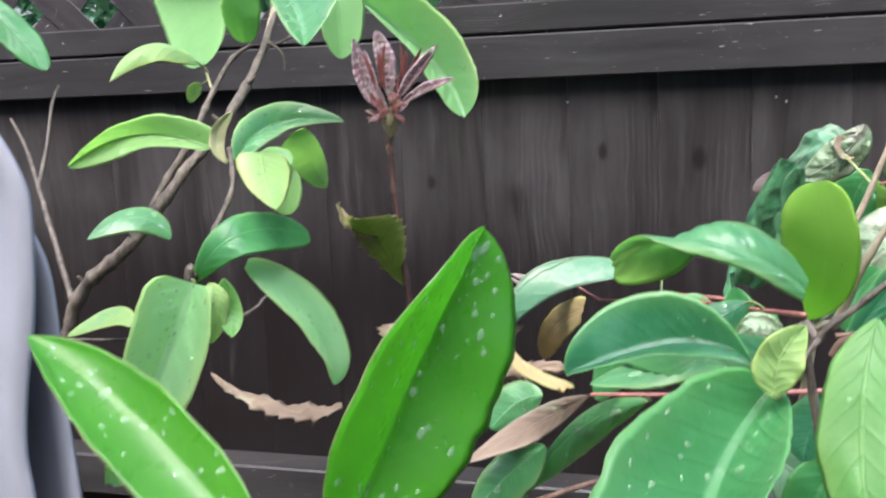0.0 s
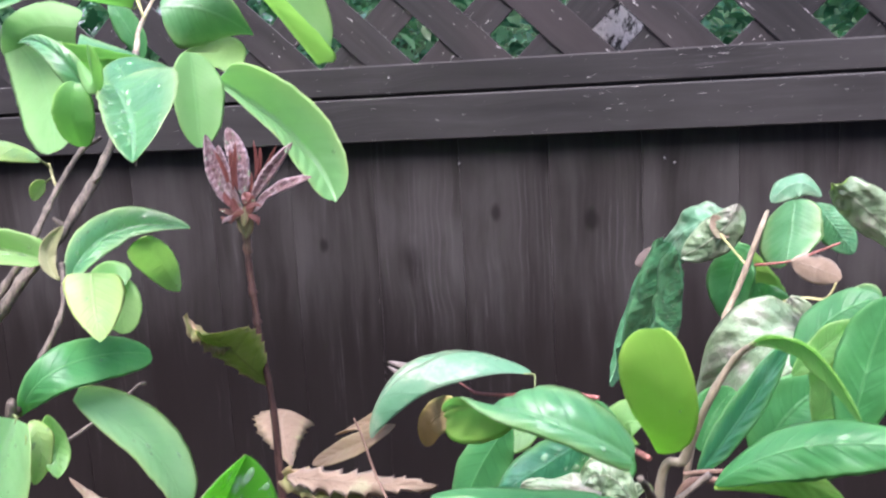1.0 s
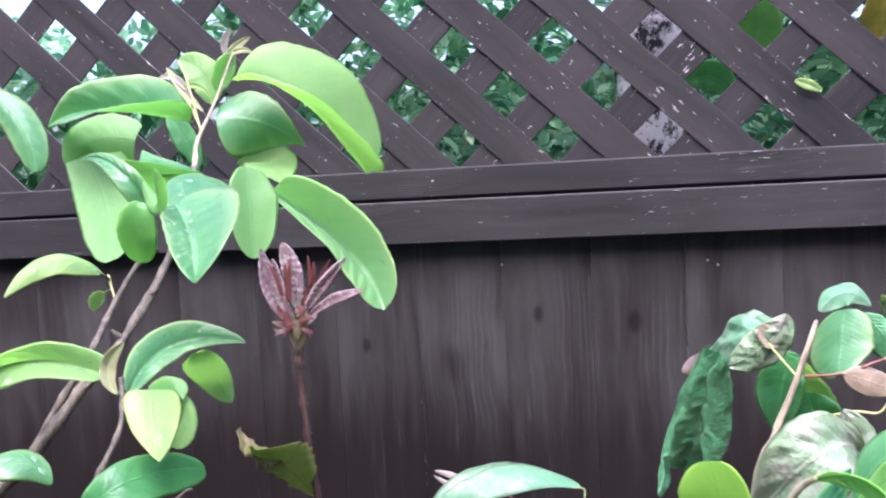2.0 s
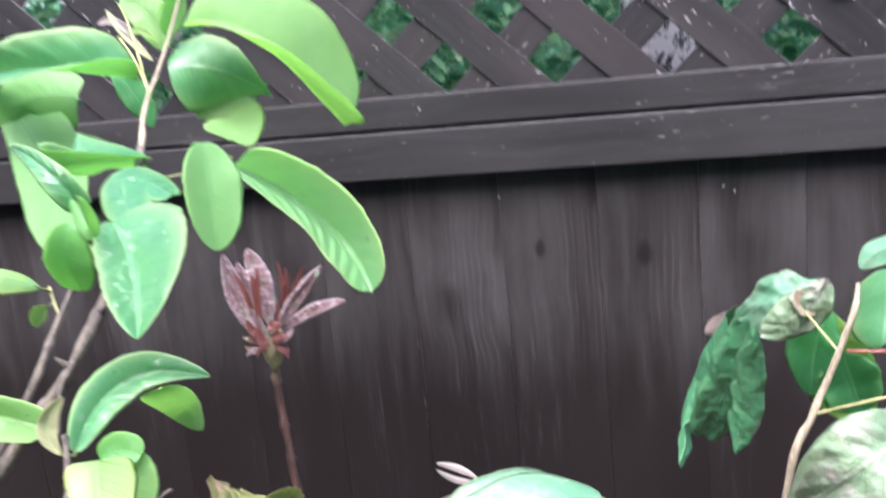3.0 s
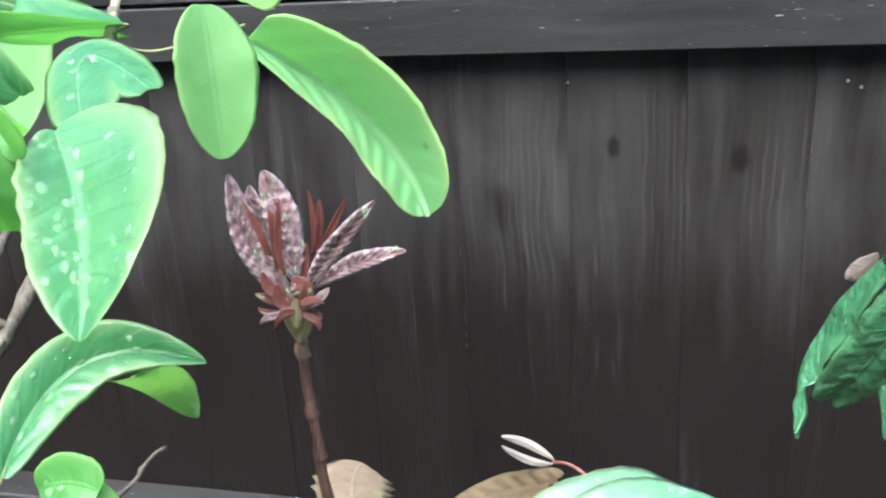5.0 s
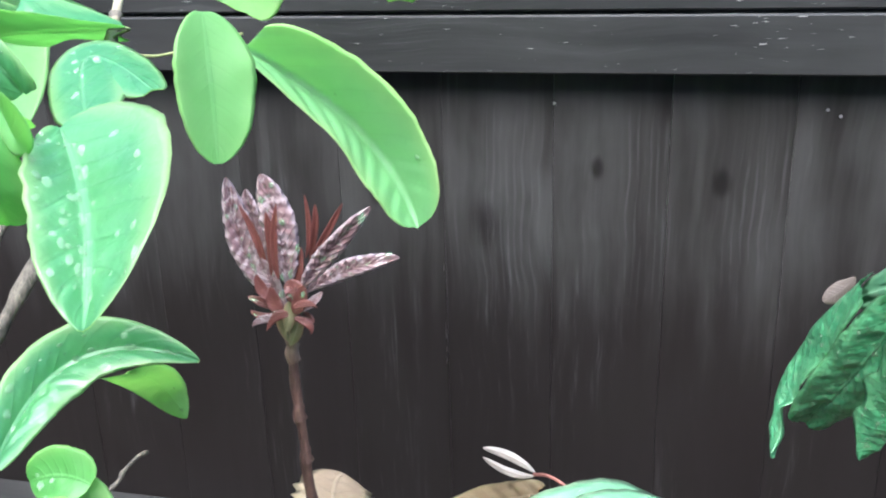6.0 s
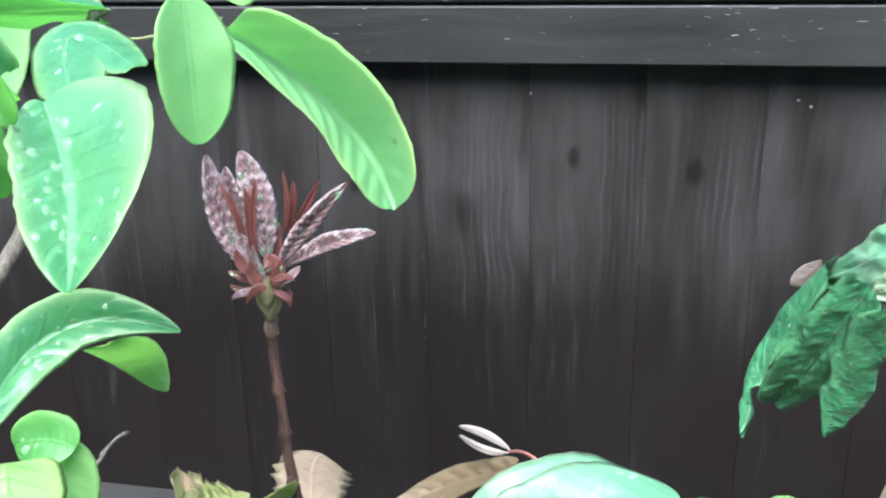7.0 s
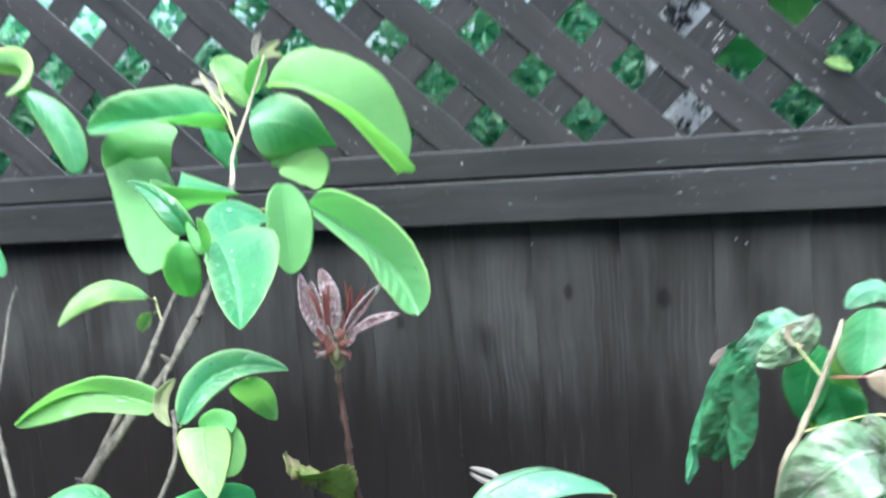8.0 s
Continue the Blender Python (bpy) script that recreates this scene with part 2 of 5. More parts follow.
LEAF["waxy"] = (leaf_material("waxy_leaf", (0.034, 0.155, 0.010), (0.062, 0.235, 0.014), (0.10, 0.30, 0.04), (0.33, 0.25, 0.17), 0.28, 0.36, milky=0.0, veins=7, vein_amount=0.05, wrinkle=0.04, rim_from=0.95, margin=0.0, groove_shade=False, relief=0.12), PALE_UNDER)
RUSTY = leaf_material("rusty_underside", (0.13, 0.21, 0.04), (0.20, 0.27, 0.055), (0.26, 0.24, 0.10), (0.22, 0.24, 0.07), 0.6, 0.22, blotch=(0.21, 0.145, 0.065), blotch_size=16, blotch_cut=0.50)
BICOLOR = leaf_material("greyish_wet_leaf", (0.055, 0.165, 0.080), (0.115, 0.245, 0.145), (0.20, 0.31, 0.21), (0.26, 0.34, 0.20), 0.40, 0.10, sheen=0.32, coat=0.12, margin=0.15, blotch=(0.195, 0.265, 0.18), blotch_size=30, blotch_cut=0.46, blotch_soft=0.25)
LEAF["bicolor"] = (BICOLOR, BICOLOR)
LEAF["brown"] = (leaf_material("brown_leaf", (0.25, 0.18, 0.125), (0.37, 0.28, 0.20), (0.42, 0.34, 0.26), (0.46, 0.40, 0.24), 0.5, 0.25, blotch=(0.35, 0.36, 0.19), blotch_size=28), RUSTY)
LEAF["brownspot"] = (leaf_material("half_green_leaf", (0.16, 0.18, 0.05), (0.25, 0.25, 0.09), (0.32, 0.30, 0.15), (0.40, 0.30, 0.19), 0.45, 0.2, blotch=(0.36, 0.245, 0.15), blotch_size=32, blotch_cut=0.52), LEAF["brown"][0])
LEAF["pinkdry"] = (leaf_material("dry_leaf", (0.17, 0.124, 0.082), (0.275, 0.212, 0.150), (0.36, 0.30, 0.225), (0.38, 0.325, 0.26), 0.65, 0.2, blotch=(0.30, 0.29, 0.18), blotch_cut=0.55), LEAF["brown"][0])
SPINY_UNDER = leaf_material("olive_underside", (0.085, 0.135, 0.028), (0.145, 0.190, 0.045), (0.20, 0.20, 0.08), (0.34, 0.29, 0.12), 0.5, 0.2, veins=5, vein_amount=0.4, blotch=(0.25, 0.175, 0.085), blotch_size=24, blotch_cut=0.56, blotch_soft=0.15)
LEAF["holly"] = (leaf_material("spiny_green_leaf", (0.07, 0.13, 0.02), (0.125, 0.20, 0.03), (0.05, 0.06, 0.015), (0.36, 0.32, 0.12), 0.34, 0.22, vein_amount=0.8, veins=5), SPINY_UNDER)
LEAF["newleaf"] = (leaf_material("bronze_new_leaf", (0.14, 0.075, 0.078), (0.25, 0.165, 0.17), (0.14, 0.045, 0.045), (0.36, 0.28, 0.29), 0.3, 0.10, veins=11, vein_amount=0.55, rim_from=0.78, blotch=(0.32, 0.24, 0.245), blotch_size=210, blotch_cut=0.50, relief=1.0, groove_shade=False), None)
BRACT_UNDER = leaf_material("red_underside", (0.10, 0.032, 0.028), (0.18, 0.07, 0.055), (0.22, 0.10, 0.07), (0.20, 0.10, 0.085), 0.5, 0.12)
LEAF["newleaf"] = (LEAF["newleaf"][0], BRACT_UNDER)
LEAF["redbract"] = (leaf_material("red_bract", (0.080, 0.024, 0.021), (0.17, 0.058, 0.045), (0.17, 0.07, 0.05), (0.14, 0.058, 0.05), 0.4, 0.15), None)
LEAF["redbract"] = (LEAF["redbract"][0], BRACT_UNDER)
LEAF["greenscale"] = (leaf_material("bud_scale", (0.13, 0.12, 0.05), (0.25, 0.22, 0.12), (0.3, 0.26, 0.18), (0.3, 0.14, 0.08), 0.5, 0.1), RUSTY)
LEAF["crumple"] = (leaf_material("blighted_leaf", (0.13, 0.215, 0.115), (0.235, 0.315, 0.195), (0.34, 0.345, 0.27), (0.24, 0.32, 0.18), 0.42, 0.12, veins=9, vein_amount=0.45, wrinkle=1.6, blotch=(0.345, 0.30, 0.275), blotch_size=26, blotch_cut=0.42, blotch_soft=0.32, sheen=0.4, relief=1.0, coat=0.3), PALE_UNDER)
LEAF["wrinkle"] = (leaf_material("wrinkled_leaf", (0.045, 0.20, 0.085), (0.11, 0.33, 0.15), (0.16, 0.33, 0.18), (0.14, 0.33, 0.14), 0.30, 0.15, veins=13, wrinkle=1.3, coat=0.8, relief=1.0, groove_shade=False, vein_amount=0.3, blotch=(0.115, 0.265, 0.13), blotch_size=150, blotch_cut=0.50, blotch_soft=0.15), LEAF["mature"][0])
LEAF["wrinkle"] = (LEAF["wrinkle"][0], LEAF["wrinkle"][0])
LEAF["mint"] = (leaf_material("mint_leaf", (0.125, 0.29, 0.095), (0.200, 0.38, 0.150), (0.2, 0.44, 0.22), (0.28, 0.46, 0.18), 0.5, 0.5, vein_amount=0.12, wrinkle=0.3, relief=0.25), PALE_UNDER)
TAN = leaf_material("tan_leaf", (0.36, 0.29, 0.13), (0.48, 0.40, 0.20), (0.5, 0.45, 0.26), (0.44, 0.44, 0.12), 0.55, 0.3, vein_amount=0.2)
LEAF["bright"] = (leaf_material("pale_bright_leaf", (0.19, 0.42, 0.18), (0.29, 0.52, 0.26), (0.36, 0.58, 0.30), (0.42, 0.54, 0.20), 0.40, 0.5, vein_amount=0.14, wrinkle=0.3, relief=0.25, coat=0.2), PALE_UNDER)
LEAF["dusky"] = (leaf_material("dusky_dry_leaf", (0.085, 0.064, 0.055), (0.15, 0.115, 0.10), (0.20, 0.16, 0.14), (0.19, 0.15, 0.13), 0.5, 0.15, veins=12), RUSTY)
LEAF["smooth"] = (leaf_material("smooth_leaf", (0.060, 0.205, 0.045), (0.125, 0.315, 0.085), (0.18, 0.38, 0.13), (0.24, 0.42, 0.12), 0.38, 0.42, sheen=0.4, vein_amount=0.12, wrinkle=0.3, relief=0.2, groove_shade=False, coat=0.15), PALE_UNDER)
ORANGE_UNDER = leaf_material("orange_tan_underside", (0.24, 0.150, 0.065), (0.34, 0.225, 0.105), (0.38, 0.28, 0.15), (0.34, 0.26, 0.13), 0.55, 0.25, veins=10, vein_amount=0.25)
LEAF["umber"] = (leaf_material("umber_leaf", (0.115, 0.080, 0.045), (0.19, 0.142, 0.082), (0.24, 0.19, 0.12), (0.24, 0.20, 0.10), 0.45, 0.2, veins=10, blotch=(0.17, 0.165, 0.075), blotch_size=30, blotch_soft=0.2), ORANGE_UNDER)
SUNNY = leaf_material("thin_bright_leaf", (0.19, 0.40, 0.055), (0.285, 0.50, 0.095), (0.30, 0.50, 0.10), (0.34, 0.52, 0.10), 0.45, 0.5, milky=0.0, sheen=0.3, vein_amount=0.12, wrinkle=0.2, relief=0.15, groove_shade=False)
LEAF["sunny"] = (SUNNY, SUNNY)
LEAF["tan"] = (TAN, TAN)
LEAF["whitebud"] = (leaf_material("white_bud", (0.20, 0.17, 0.15), (0.33, 0.29, 0.26), (0.24, 0.20, 0.16), (0.44, 0.41, 0.37), 0.45, 0.2), RUSTY)

STEM = {
    "stalk": bark_material("green_leaf_stalk", (0.10, 0.14, 0.045), (0.20, 0.24, 0.09), 0.6),
    "bark": bark_material("grey_brown_bark", (0.042, 0.034, 0.025), (0.148, 0.124, 0.094), 0.7, 110.0),
    "twiggreen": bark_material("young_green_twig", (0.22, 0.24, 0.08), (0.40, 0.38, 0.18), 0.6),
    "shootstem": bark_material("red_brown_shoot", (0.035, 0.018, 0.015), (0.10, 0.052, 0.04), 0.5, 90),
    "drytwig": bark_material("brown_twig", (0.08, 0.045, 0.03), (0.20, 0.13, 0.09)),
    "redtwig": bark_material("red_leaf_stalk", (0.18, 0.06, 0.05), (0.30, 0.13, 0.10), 0.5),
    "greytwig": bark_material("pale_grey_twig", (0.19, 0.155, 0.10), (0.36, 0.31, 0.215), 0.7),
}

water = Nodes("water")
clear = water.t.nodes.new("ShaderNodeBsdfTransparent")
gloss = water.t.nodes.new("ShaderNodeBsdfGlossy")
gloss.inputs["Roughness"].default_value = 0.06
fres = water.t.nodes.new("ShaderNodeFresnel")
fres.inputs[0].default_value = 1.34
wmix = water.t.nodes.new("ShaderNodeMixShader")
water.put(wmix.inputs[0], fres.outputs[0])
water.put(wmix.inputs[1], clear.outputs[0])
water.put(wmix.inputs[2], gloss.outputs[0])
# pale green diffuse colour stands in for light gathered inside each drop
drop_glow = water.t.nodes.new("ShaderNodeBsdfDiffuse")
drop_glow.inputs["Color"].default_value = (0.50, 0.78, 0.47, 1)
wmix2 = water.t.nodes.new("ShaderNodeMixShader")
wmix2.inputs[0].default_value = 0.20
water.put(wmix2.inputs[1], wmix.outputs[0])
water.put(wmix2.inputs[2], drop_glow.outputs[0])
water.put(water.t.nodes["Material Output"].inputs[0], wmix2.outputs[0])
WATER = water.mat

WOOD_BOARD = wood_material("stained_board", "z", (0.0182, 0.0160, 0.0152), (0.0325, 0.0298, 0.0283), worn=(0.12, 0.114, 0.114), worn_cut=0.62, weathered=(0.0570, 0.0550, 0.0525), line_count=680.0, line_amount=0.27, knots=((0.0, 1.186, 0.009), (0.143, 1.172, 0.011), (-0.27, 1.142, 0.008)), ridges=((-0.136, -0.060, 1.00, 1.26, 0.0), (0.030, 0.084, 0.96, 1.25, 0.0), (0.150, 0.206, 1.05, 1.22, 0.18), (-0.186, -0.168, 0.92, 1.15, 0.0)), dark_below=1.015)
WOOD_RAIL = wood_material("stained_rail", "x", (0.0188, 0.0180, 0.0176), (0.0285, 0.0275, 0.0270), worn=(0.16, 0.155, 0.157), worn_cut=0.62, line_count=1500.0, line_amount=0.16, weathered=(0.0430, 0.0418, 0.0405), flecks=(0.55, 1, 8), fleck_from=(0.0, 0.24), fleck_cut=0.70)
WOOD_SLAT = wood_material("stained_slat", "x", (0.0185, 0.0177, 0.0176), (0.0300, 0.0288, 0.0286), worn_cut=0.7, flecks=(0.8, 1, 4), fleck_from=(0.05, 0.30), fleck_cut=0.685, line_amount=0.06)

soil = Nodes("soil")
so = soil.coords("Object")
soil.put(soil.b.inputs["Base Color"], soil.mix(soil.step(soil.noise(so, 14.0, 6.0, 0.7), 0.35, 0.65), (0.03, 0.02, 0.013), (0.085, 0.06, 0.04)))
soil.b.inputs["Roughness"].default_value = 0.95
soil.put(soil.b.inputs["Normal"], soil._bump(soil.noise(so, 40.0, 6.0, 0.7), 1.0, 0.02))

# ---- building helpers ----


def mesh_of(bm, name, mats):
    me = bpy.data.meshes.new(name)
    bm.to_mesh(me)
    bm.free()
    for m in mats if isinstance(mats, (list, tuple)) else [mats]:
        me.materials.append(m)
    return me


def part(name, bm, mats, parent=None, label="", smooth=False):
    ob = new(name, mesh_of(bm, name, mats))
    if smooth:
        ob.data.shade_smooth()
    if parent:
        ob.parent = parent
    if label:
        ob["label"] = label
    return ob


def box(bm, lo, hi, bevel=0.0):
    c = [(a + b) / 2 for a, b in zip(lo, hi)]
    s = [b - a for a, b in zip(lo, hi)]
    made = bmesh.ops.create_cube(bm, size=1.0, matrix=Matrix.Translation(c) @ Matrix.Diagonal((*s, 1)))
    if bevel:
        es = list({e for v in made["verts"] for e in v.link_edges})
        bmesh.ops.bevel(bm, geom=es, offset=bevel, segments=1, affect="EDGES")


SHAPE = {
    "mag": (0.78, 0.60), "oval": (0.62, 0.60), "lance": (0.75, 0.65),
    "lanceo": (0.80, 0.82), "round": (0.5, 0.5), "holly": (0.45, 0.85),
}


def outline(v, shape):
    a, b = SHAPE[shape] if isinstance(shape, str) else shape
    top = a / (a + b)
    return (max(v, 0.0) ** a) * (max(1 - v, 0.0) ** b) / (top ** a * (1 - top) ** b)


class Blade:
    """The surface of one leaf: a bent midrib with two halves that fold up or arch down from it."""

    def __init__(self, base, mid, tip, width, normal, fold, curl, shape, spines, wave, seed, fold2=None, skew=0.0, twist=0.0):
        self.b, self.t = Vector(base), Vector(tip)
        self.c = 2 * Vector(mid) - (self.b + self.t) / 2
        self.hint, self.width = Vector(normal), width
        self.folds = (radians(fold), radians(fold if fold2 is None else fold2))
        self.curl, self.shape, self.spines, self.wave, self.seed = radians(curl), shape, spines, wave, seed
        self.twist = radians(twist)
        self.teeth = 9
        self.veins, self.quilt = 8.0, 0.085
        self.calm = 1.0 if fold2 is None else 0.35
        lop = 0.08 * math.sin(seed * 7.1) if fold2 is None else -skew
        self.uneven = (1 + lop, 1 - lop)

    def at(self, u, v):
        p = self.b * (1 - v) ** 2 + self.c * (2 * v * (1 - v)) + self.t * v * v
        d = ((self.c - self.b) * (1 - v) + (self.t - self.c) * v).normalized()
        side = d.cross(self.hint)
        side = side.normalized() if side.length > 1e-4 else d.orthogonal().normalized()
        n = side.cross(d).normalized()
        turn = self.twist * (v - 0.5)
        side, n = side * math.cos(turn) + n * math.sin(turn), n * math.cos(turn) - side * math.sin(turn)
        w = self.width / 2 * outline(v, self.shape)
        ripple = self.uneven[u > 0] + 0.11 * self.calm * noise.noise(Vector((v * 4, (2.0 if u > 0 else -2.0), self.seed))) + 0.04 * noise.noise(Vector((v * 17, (5.0 if u > 0 else -5.0), self.seed)))
        if self.spines:
            saw = (v * self.teeth) % 1.0
            ripple += self.spines * ((saw ** 2.2) - 0.25) * (1 if v < 0.97 else 0)
        a = self.folds[u > 0] + self.curl * abs(u)
        q = p + side * (u * w * ripple * math.cos(a)) + n * (abs(u) * w * ripple * math.sin(a))
        phase = v * self.veins - 0.2 * self.veins * abs(u)
        gap = (self.t - self.b).length / self.veins
        lift = self.quilt * gap * abs(math.sin(math.pi * phase)) * min(1.0, abs(u) * 4) * (1 - abs(u) ** 4) * min(1.0, w / (0.3 * self.width + 1e-6))
        lift += self.wave * u * u * math.sin(v * 19 + self.seed * 3 + (1.3 if u > 0 else 0))
        lift += self.calm * 0.085 * w * u * u * math.sin(v * 15 + self.seed * 5 + (1.1 if u > 0 else 0)) + (0.04 + 0.04 * self.calm) * w * noise.noise(Vector((u * 1.6, v * 4.0, self.seed * 7.7)))
        if self.wave:
            lift += self.wave * 1.3 * noise.noise(Vector((u * 2.2, v * 6.0, self.seed))) + self.wave * 0.6 * noise.noise(Vector((u * 5, v * 14.0, self.seed)))
        return q + n * lift, n

    def mesh(self, rows=48, cols=16, thick=0.00055):
        bm = bmesh.new()
        uvl = bm.loops.layers.uv.new("UVMap")
        if self.spines:
            rows, cols = self.teeth * 6, 6
        top, low, uvs = [], [], {}
        for i in range(rows + 1):
            v = i / rows
            v = min(max(v, 0.012), 0.995)
            ra, rb = [], []
            for j in range(cols + 1):
                u = -1 + 2 * j / cols
                q, n = self.at(u, v)
                edge = 0.0 if j in (0, cols) else thick
                x = bm.verts.new(q + n * edge * 0.5)
                uvs[x] = (u * 0.5 + 0.5, v)
                ra.append(x)
                y = x
                if 0 < j < cols:
                    y = bm.verts.new(q - n * thick * 0.5)
                    uvs[y] = uvs[x]
                rb.append(y)
            top.append(ra)
            low.append(rb)
        for grid, index in ((top, 0), (low, 1)):
            for i in range(rows):
                for j in range(cols):
                    a, b, c, d = grid[i][j], grid[i][j + 1], grid[i + 1][j + 1], grid[i + 1][j]
                    for vs in ([a, b, c], [a, c, d]):
                        if index == 0:
                            vs.reverse()
                        f = bm.faces.new(vs)
                        f.material_index = index
                        f.smooth = True
                        for l in f.loops:
                            l[uvl].uv = uvs[l.vert]
        return bm


def drop_mesh(blade, count, size, rng):
    """Rain drops: low domes of water on the upper side of a blade."""
    bm = bmesh.new()
    lane = rng.uniform(-0.4, 0.4)
    for _ in range(count):
        u, v = rng.uniform(-0.85, 0.85), rng.uniform(0.08, 0.92)
        if rng.random() < 0.35:
            u = max(-0.85, min(0.85, rng.gauss(lane, 0.16)))
        q, n = blade.at(u, v)
        q2, _ = blade.at(min(u + 0.03, 1), v)
        ax = (q2 - q).normalized()
        ay = n.cross(ax).normalized()
        n2 = ax.cross(ay).normalized()
        r = size * 0.0016 * (0.30 + 1.5 * rng.random() ** 3.5)
        sx, sy = r * rng.uniform(0.8, 1.2), r * rng.uniform(0.95, 1.9)
        rings = []
        for k, (rad, h) in enumerate(((1.0, 0.0), (0.86, 0.11), (0.5, 0.19))):
            rings.append([bm.verts.new(q + n2 * (h * r * 0.95 + 0.0002) + ax * (sx * rad * math.cos(a)) + ay * (sy * rad * math.sin(a))) for a in [math.tau * s / 8 for s in range(8)]])
        peak = bm.verts.new(q + n2 * (r * 0.215 + 0.0002))
        for lo, hi in zip(rings, rings[1:]):
            for s in range(8):
                bm.faces.new((lo[s], lo[(s + 1) % 8], hi[(s + 1) % 8], hi[s]))
        for s in range(8):
            bm.faces.new((rings[-1][s], rings[-1][(s + 1) % 8], peak))
    return bm


LEAF_COUNT = [0]
LEAF_LABEL = {
    "tan": "yellowing tan leaf", "umber": "olive-brown withered leaf", "pinkdry": "dry pinkish-brown leaf", "crumple": "wilted pale grey-green leaf", "wrinkle": "wet wrinkled dark green leaf",
    "yellow": "yellow leaf", "brown": "brown leaf with bumpy skin", "brownspot": "half-dried cream and green leaf", "lime": "yellow-green young leaf",
    "waxy": "smooth waxy green leaf with rain drops", "newleaf": "bronze-mauve frilled new leaf", "holly": "olive green leaf with spiny edges", "whitebud": "slender white bud",
}
# side veins along a blade, and how far the skin swells between them
QUILT = {"waxy": (7.0, 0.003), "newleaf": (11.0, 0.20), "holly": (5.0, 0.05), "crumple": (9.0, 0.17), "wrinkle": (13.0, 0.13), "fresh": (8.0, 0.11), "bicolor": (8.0, 0.035), "wet": (8.0, 0.10), "pale": (8.0, 0.04), "teal": (8.0, 0.11), "whitebud": (8.0, 0.0), "bud": (8.0, 0.03)}


def leaf(plant, name, base, mid, tip, width, normal, fold, curl, kind, shape, drops=0, size=1.0, spines=0.0, wave=0.0, quilt=None, fold2=None, skew=0.0, twist=0.0):
    LEAF_COUNT[0] += 1
    rng = random.Random(LEAF_COUNT[0])
    blade = Blade(base, mid, tip, width, normal, fold, curl, shape, spines, wave, rng.uniform(0, 9), fold2, skew, twist)
    BASES.setdefault(plant.name, []).append((blade.at(0, 0.0)[0], blade.at(0, 0.05)[0]))
    blade.veins, blade.quilt = QUILT.get(kind, (8.0, 0.085))
    if quilt is not None:
        blade.quilt = quilt
    ob = part(name, blade.mesh(), list(LEAF[kind]), plant)
    if kind in LEAF_LABEL:
        ob["label"] = LEAF_LABEL[kind]
    if drops:
        wet = part("rain_water", drop_mesh(blade, drops, size, rng), WATER, ob, "clear rain drops", True)
        wet["kind"] = "stuff"
    return ob


def smooth_path(points, steps=6):
    pts = [Vector(p) for p in points]
    out = []
    for i in range(len(pts) - 1):
        p0, p1, p2, p3 = pts[max(i - 1, 0)], pts[i], pts[i + 1], pts[min(i + 2, len(pts) - 1)]
        for s in range(steps):
            t = s / steps
            out.append(0.5 * (2 * p1 + (p2 - p0) * t + (2 * p0 - 5 * p1 + 4 * p2 - p3) * t * t + (3 * p1 - p0 - 3 * p2 + p3) * t ** 3))
    out.append(pts[-1])
    return out


def tube(points, r0, r1, sides=8, seed=0.0, knobs=0.22, steps=6, nodes=0.0):
    """A round stem along points, tapering from r0 to r1, with a knobbly skin."""
    bm = bmesh.new()
    path = smooth_path(points, steps)
    rings, ref, run = [], Vector((0.3, 1, 0.1)).normalized(), seed * 0.013
    for i, p in enumerate(path):
        d = (path[min(i + 1, len(path) - 1)] - path[max(i - 1, 0)]).normalized()
        ax = d.cross(ref).normalized()
        ay = d.cross(ax)
        k = i / (len(path) - 1)
        run += (p - path[max(i - 1, 0)]).length
        swell = (run % 0.024 - 0.012) / 0.0028
        r = (r0 + (r1 - r0) * k) * (1 + nodes * math.exp(-swell * swell))
        ring = []
        for s in range(sides):
            a = math.tau * s / sides
            rr = r * (1 + knobs * noise.noise(Vector((p.x * 60 + seed, p.z * 60, s * 0.9))))
            ring.append(bm.verts.new(p + ax * rr * math.cos(a) + ay * rr * math.sin(a)))
        rings.append(ring)
    for lo, hi in zip(rings, rings[1:]):
        for s in range(sides):
            bm.faces.new((lo[s], lo[(s + 1) % sides], hi[(s + 1) % sides], hi[s]))
    bm.faces.new(list(reversed(rings[0])))
    bm.faces.new(rings[-1])
    bmesh.ops.recalc_face_normals(bm, faces=bm.faces)
    return bm


STEMS, BASES = {}, {}


def stem(plant, name, points, r0, r1, kind):
    LEAF_COUNT[0] += 1
    STEMS.setdefault(plant.name, []).extend(smooth_path(points, 10))
    return part(name, tube(points, r0, r1, seed=LEAF_COUNT[0] * 1.7, knobs=0.34 if kind == "bark" else 0.24, steps=14 if kind == "bark" else 8, nodes=0.34 if kind == "bark" else 0.12), STEM[kind], plant, smooth=True)


def plant(name, label, category, x, y):
    """A plant's Empty at its foot. Its parts are written in the world's metres."""
    ob = new(name)
    ob.empty_display_size = 0.05
    return tagged(ob, label, category)


# ---- ground ----
bm = bmesh.new()
bmesh.ops.create_grid(bm, x_segments=60, y_segments=60, size=40.0)
for v in bm.verts:
    v.co.z = 0.02 * noise.noise(v.co * 0.7) - 0.01
ground = part("ground", bm, soil.mat)
tagged(ground, "dark damp garden soil under the plants", "soil", kind="structure")

# ---- fence ----
BOARD_Y, RAIL_Y = 1.300, 1.270
fence = tagged(new("fence"), "dark-stained wooden garden fence with a diagonal lattice top", "fence", kind="structure")
rng = random.Random(4)
X0, X1 = -2.9, 2.9
PITCH, SEAM = 0.1335, 0.2165
